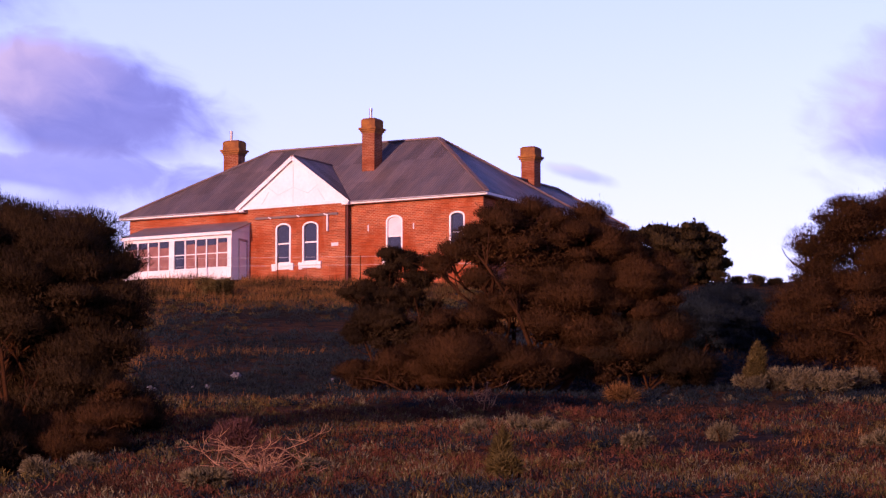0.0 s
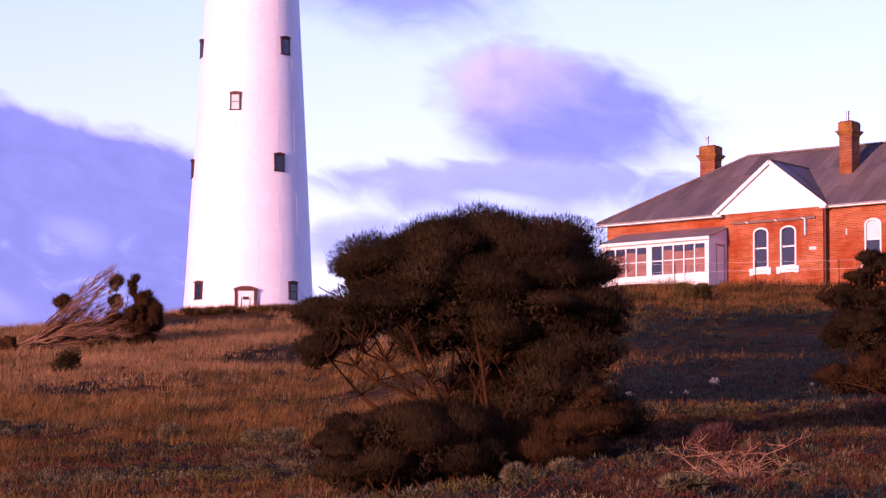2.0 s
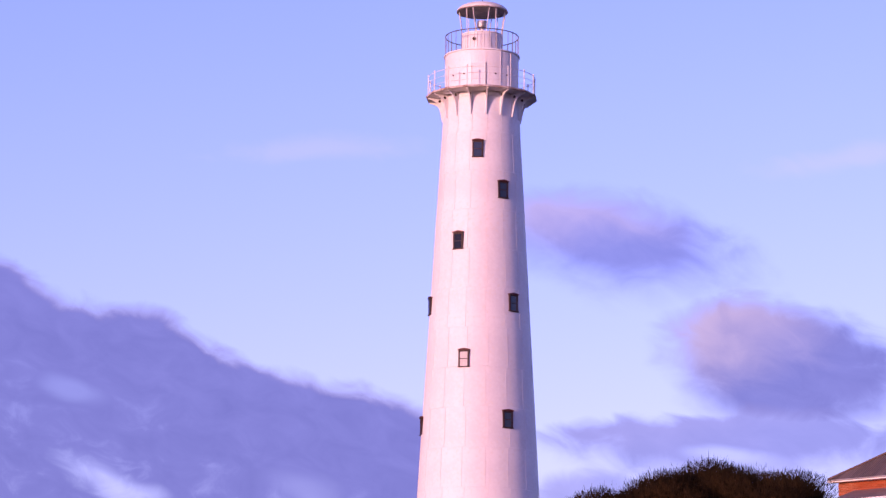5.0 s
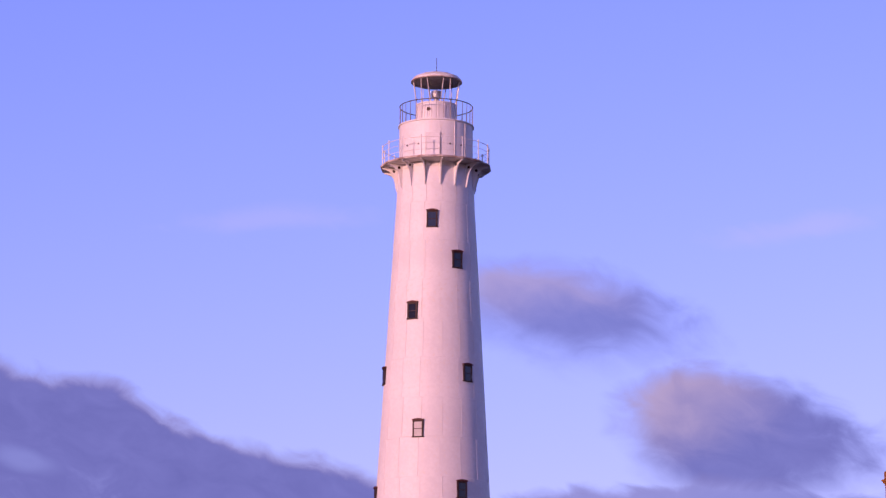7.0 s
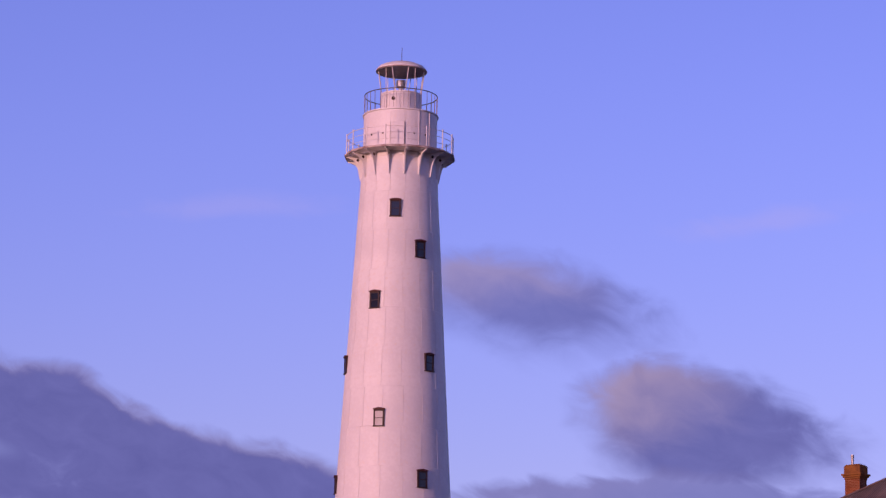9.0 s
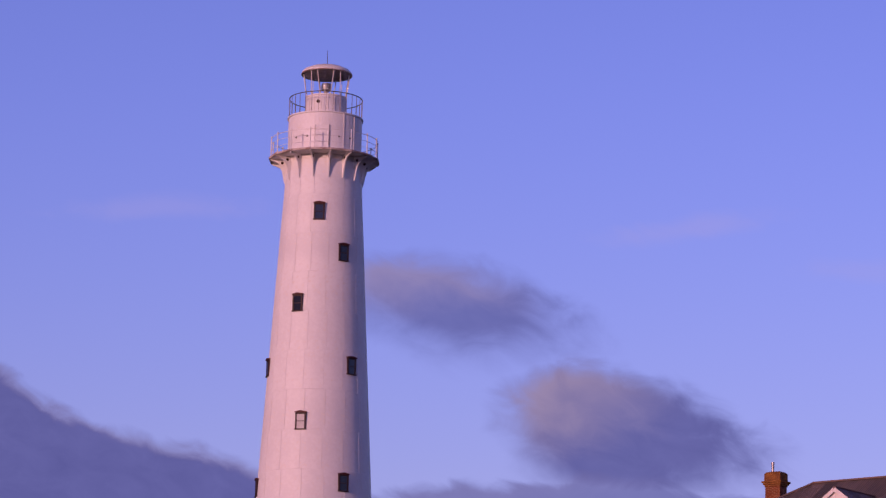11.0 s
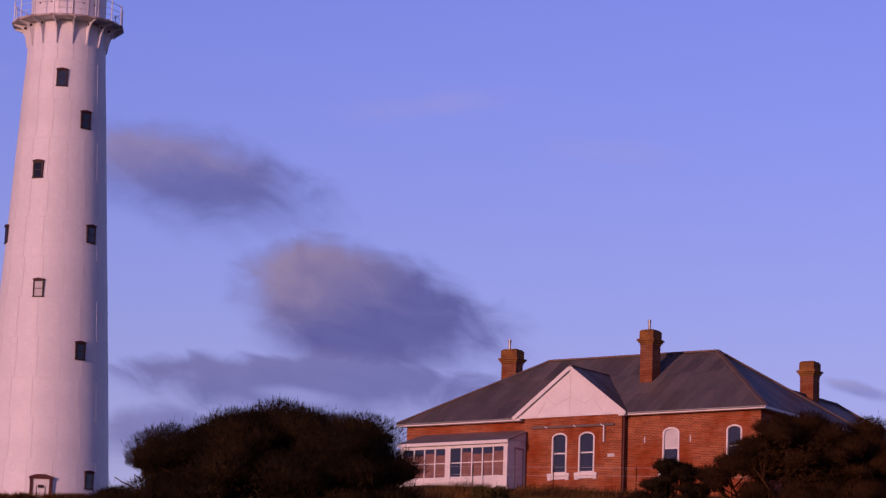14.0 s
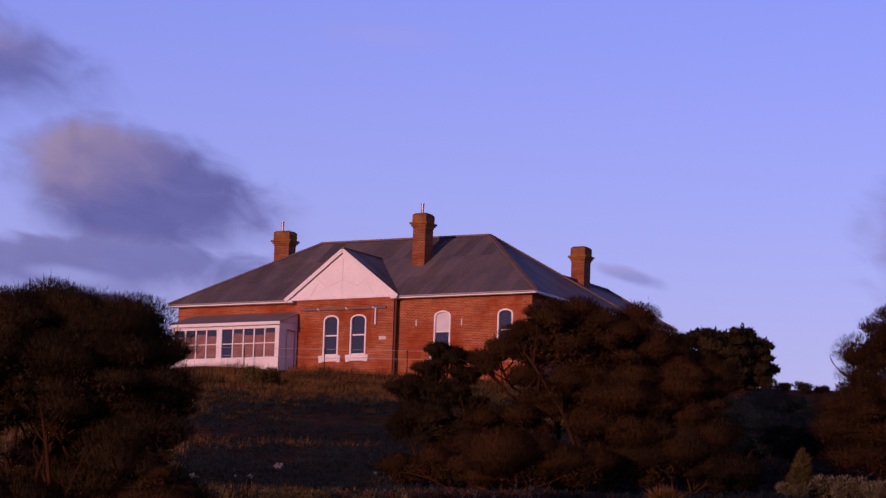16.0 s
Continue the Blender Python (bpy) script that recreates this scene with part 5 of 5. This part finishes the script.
fallen = fallen_tree(polar(15.24, 191.4), "uprooted bare tree lying along the grassy crest", 63)
bm = bmesh.new()
bmesh.ops.create_icosphere(bm, subdivisions=3, radius=0.62)
for v in bm.verts:
    v.co *= 1 + 0.5 * noise.noise(v.co * 2.5)
bm.transform(Matrix.Translation((-0.55, 0, 0.25)))
part("root_clod", bm, BARK, fallen, "torn dark root clod")
tree("windblown_sheoak", polar(13.31, 190.4), [(0.4, 0, 1.15, 1.15, 1.0, 1.35), (0.65, 0, 2.35, 0.55, 0.5, 0.85), (0.0, 0, 3.35, 0.27, 0.27, 0.6), (-1.1, 0, 3.45, 0.25, 0.25, 0.5), (-1.0, 0, 2.35, 0.35, 0.3, 0.35),
                                              (-4.1, 0, 2.35, 0.42, 0.4, 0.6), (-1.0, 0, 0.9, 0.85, 0.6, 0.75), (1.1, 0, 1.5, 0.5, 0.5, 0.65)],
     "windblown rusty-brown sheoak with dark upright tufts", LEAF_RUST, 34000, 64, stems=11, trunk_r=0.06, blade=(0.34, 0.03), tall=1.7, tuft=(0.10, 0.36), sub=14.0)


def rock(where, r, seed):
    rng = np.random.default_rng(seed)
    bm = bmesh.new()
    bmesh.ops.create_icosphere(bm, subdivisions=2, radius=r)
    for v in bm.verts:
        v.co *= 1 + 0.7 * noise.noise(v.co * 1.6 / r + Vector((seed, 0, 0)))
        v.co.z *= 0.85
    ob = mesh_object("rock", bm, ROCK)
    ob.location = where
    return tagged(ob, "pale weathered limestone rock in the grass", "rock", "rocks on the slope")


for i, (a, d, r) in enumerate(((4.949, 110.5, 0.16), (3.977, 111, 0.11), (3.496, 117.1, 0.21), (1.866, 114.5, 0.10), (4.223, 110.8, 0.07), (4.861, 110.1, 0.08))):
    rock(polar(a, d, 0.14), r * 0.75, i + 3)


# wire fence before the house
def fence():
    f = thing("wire_fence", ID, "low wire fence on thin posts before the house", "fence")
    rows = []
    for x in (-24.9, -20.1, -15.3, -10.5, -5.7, -0.9, 3.9):
        p = house.matrix_basis @ Vector((x, -2.7, 0.48 - 0.045 * x))
        low = ground_z(p.x, p.y)
        p.z = max(p.z, low + 0.7)
        rows.append(p)
        bm = bmesh.new()
        box(bm, p.x - 0.02, p.x + 0.02, p.y - 0.02, p.y + 0.02, low - 0.3, p.z + 0.06)
        part("post", bm, BARK, f)
    for drop in (0.0, 0.42):
        for a, b in zip(rows, rows[1:]):
            bm = bmesh.new()
            beam(bm, a - Vector((0, 0, drop)), b - Vector((0, 0, drop)), 0.012, 0.012)
            part("wire", bm, TIN, f)


fence()
bm = bmesh.new()
mp = polar(17.7, 204.6)
box(bm, -0.06, 0.06, -0.06, 0.06, -0.2, 0.55, 0.01)
ob = mesh_object("marker_post", bm, WHITE)
ob.location = mp
tagged(ob, "short white marker post on the crest", "post")


# ---- grass and heath ----
def sector(rng, count, a0, a1, d0, d1):
    a = rng.uniform(a0, a1, count)
    d = np.sqrt(rng.uniform(d0 * d0, d1 * d1, count))
    return a, d


def cover_plants():
    rng = np.random.default_rng(5)

    def seat(a, d):
        x, y = -np.sin(np.radians(a)) * d, np.cos(np.radians(a)) * d
        z = np.array([ground_z(p, q) for p, q in zip(x, y)])
        return np.stack([x, y, z], 1)

    def dense(a, d, s, off):
        return np.array([noise.noise(Vector((-math.sin(radians(p)) * q * s + off, math.cos(radians(p)) * q * s, 0))) for p, q in zip(a, d)])

    # tufts of dry grass
    a, d = sector(rng, 80000, -9, 20.5, 57, 219)
    # sunlit-looking grass is thinned out where the hollow should read as shaded
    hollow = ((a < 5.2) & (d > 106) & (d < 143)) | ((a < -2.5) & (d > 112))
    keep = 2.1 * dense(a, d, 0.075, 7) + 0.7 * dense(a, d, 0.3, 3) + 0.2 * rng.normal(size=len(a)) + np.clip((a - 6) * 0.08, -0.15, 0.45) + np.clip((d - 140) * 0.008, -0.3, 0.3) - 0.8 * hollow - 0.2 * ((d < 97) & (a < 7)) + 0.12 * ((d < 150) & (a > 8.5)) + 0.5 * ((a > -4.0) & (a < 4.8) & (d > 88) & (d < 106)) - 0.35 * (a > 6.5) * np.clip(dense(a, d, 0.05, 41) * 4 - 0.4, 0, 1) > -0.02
    a, d = a[keep], d[keep]
    foot = seat(a, d)
    k = 12
    n = len(foot) * k
    p = np.repeat(foot, k, 0) + rng.normal(size=(n, 3)) * np.array([0.2, 0.2, 0.0])
    way = rng.normal(size=(n, 3)) * np.array([0.36, 0.36, 0.2]) + np.array([0.2, 0.05, 0.9])
    size = np.repeat(rng.uniform(0.16, 0.52, len(foot)) * np.where(a > 6.5, 1.2, 1.0) * np.clip(d / 130, 0.6, 1.0), k)
    size *= rng.uniform(0.6, 1.2, n)
    wide = rng.uniform(0.013, 0.034, n)
    high = np.repeat((d > 158 + 9 * rng.normal(size=len(d)) + 30 * dense(a, d, 0.06, 19)) & (a > 5), k)
    for nm, sel, mat, lab in (("dry_grass", ~high, GRASS, "tussocks of dry orange grass over the hillside"), ("pale_grass", high, PALE_GRASS, "thin bleached grass along the crest")):
        ob = blades(nm, p[sel], way[sel], size[sel], wide[sel], mat, None, rng)
        tagged(ob, lab, "grass", kind="stuff")
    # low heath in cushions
    for name, mat, cnt, off, lab, lim in (("shade_toned_heath", SHADE_HEATH, 18000, 31, "low heath scrub over the slope, coloured dark and bluish for the hollow's shade", 0.0), ("red_heath", RED_HEATH, 14000, 53, "low reddish heath scrub over the slope", 0.05),
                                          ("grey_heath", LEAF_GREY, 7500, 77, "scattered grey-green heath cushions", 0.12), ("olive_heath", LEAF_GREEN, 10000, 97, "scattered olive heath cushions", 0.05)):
        a, d = sector(rng, cnt, -9, 19, 56, 165 if mat in (SHADE_HEATH, LEAF_GREEN) else 135)
        dn = dense(a, d, 0.09, off) + 0.2 * rng.normal(size=len(a))
        # crowds the shade-coloured heath into the hollow, in place of a cast shadow
        if mat is SHADE_HEATH:
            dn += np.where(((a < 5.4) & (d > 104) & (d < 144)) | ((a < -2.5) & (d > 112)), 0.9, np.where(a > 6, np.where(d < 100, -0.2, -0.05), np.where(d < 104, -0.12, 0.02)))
        elif mat is RED_HEATH:
            dn += np.where((d < 100) & (a < 6), 0.35, np.where((a > 6) & (d < 130), -0.05, -0.2))
        else:
            dn += np.where(d < 100, 0.12, -0.1) + (0.3 if mat is LEAF_GREEN else 0.0) * (((d > 143) & (a < 6)) | ((a > 7) & (d < 150)))
        if mat is not SHADE_HEATH:
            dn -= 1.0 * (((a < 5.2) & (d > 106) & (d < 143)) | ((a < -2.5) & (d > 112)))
        kp = dn > lim
        a, d = a[kp], d[kp]
        foot = seat(a, d)
        k = 36
        n = len(foot) * k
        r = np.repeat(rng.uniform(0.14, 0.42, len(foot)) * (0.7 + 0.6 * rng.random(len(foot)) ** 3), k)
        dd = rng.normal(size=(n, 3))
        dd /= np.linalg.norm(dd, axis=1, keepdims=True)
        dd[:, 2] = np.abs(dd[:, 2])
        p = np.repeat(foot, k, 0) + dd * r[:, None] * np.array([1.0, 1.0, 0.75]) * rng.uniform(0.5, 1, n)[:, None]
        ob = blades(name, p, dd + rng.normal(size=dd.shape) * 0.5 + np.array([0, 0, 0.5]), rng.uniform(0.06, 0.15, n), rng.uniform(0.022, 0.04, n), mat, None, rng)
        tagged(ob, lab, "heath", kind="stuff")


cover_plants()

# plates of the tower, one by one
PLATES, COURSES = BAYS, 12
for c in range(COURSES):
    z0, z1 = DECK * c / COURSES + 0.004, DECK * (c + 1) / COURSES - 0.004
    r0, r1 = tower_r(z0), tower_r(z1)
    vs, fs, soft_face = [], [], []
    seg = 8
    half = math.pi / PLATES - 0.004 / r0
    turns = [-half + 2 * half * i / seg for i in range(seg + 1)]
    k = seg + 1
    for rr, zz in ((r0, z0), (r1, z1)):
        vs += [(rr * math.sin(a), -rr * math.cos(a), zz) for a in turns]
    for i in range(seg):
        fs.append((i, i + 1, k + i + 1, k + i))
        soft_face.append(True)
    edge_loop = list(range(k)) + [2 * k - 1 - i for i in range(k)]
    b0 = len(vs)
    for i in edge_loop:
        x, y, zz = vs[i]
        r_ = math.hypot(x, y)
        vs += [(x, y, zz), (x * (r_ - 0.04) / r_, y * (r_ - 0.04) / r_, zz)]
    m_ = len(edge_loop)
    for i in range(m_):
        p, q = b0 + 2 * i, b0 + 2 * ((i + 1) % m_)
        fs.append((p, p + 1, q + 1, q))
        soft_face.append(False)
    lip = [(half - 0.03 / r0, 0.0), (half - 0.005 / r0, 0.0), (half - 0.005 / r0, 0.014), (half - 0.03 / r0, 0.014)]      # raised flange along one joint
    b0 = len(vs)
    for rr, zz in ((r0, z0), (r1, z1)):
        vs += [((rr + o) * math.sin(a), -(rr + o) * math.cos(a), zz) for a, o in lip]
    for p, q in ((1, 2), (2, 3), (3, 0)):
        fs.append((b0 + p, b0 + q, b0 + 4 + q, b0 + 4 + p))
        soft_face.append(False)
    me = bpy.data.meshes.new("plate")
    me.from_pydata(vs, [], fs)
    me.polygons.foreach_set("use_smooth", soft_face)
    me.materials.append(TOWER_WHITE)
    for i in range(PLATES):
        ob = new("plate", me)
        ob.parent = tower
        ob.matrix_local = pose(0, 0, 0, 0, 0, 360.0 * (i + 0.5 + (0.12 if c % 2 else 0.0)) / PLATES + BAY_TURN)
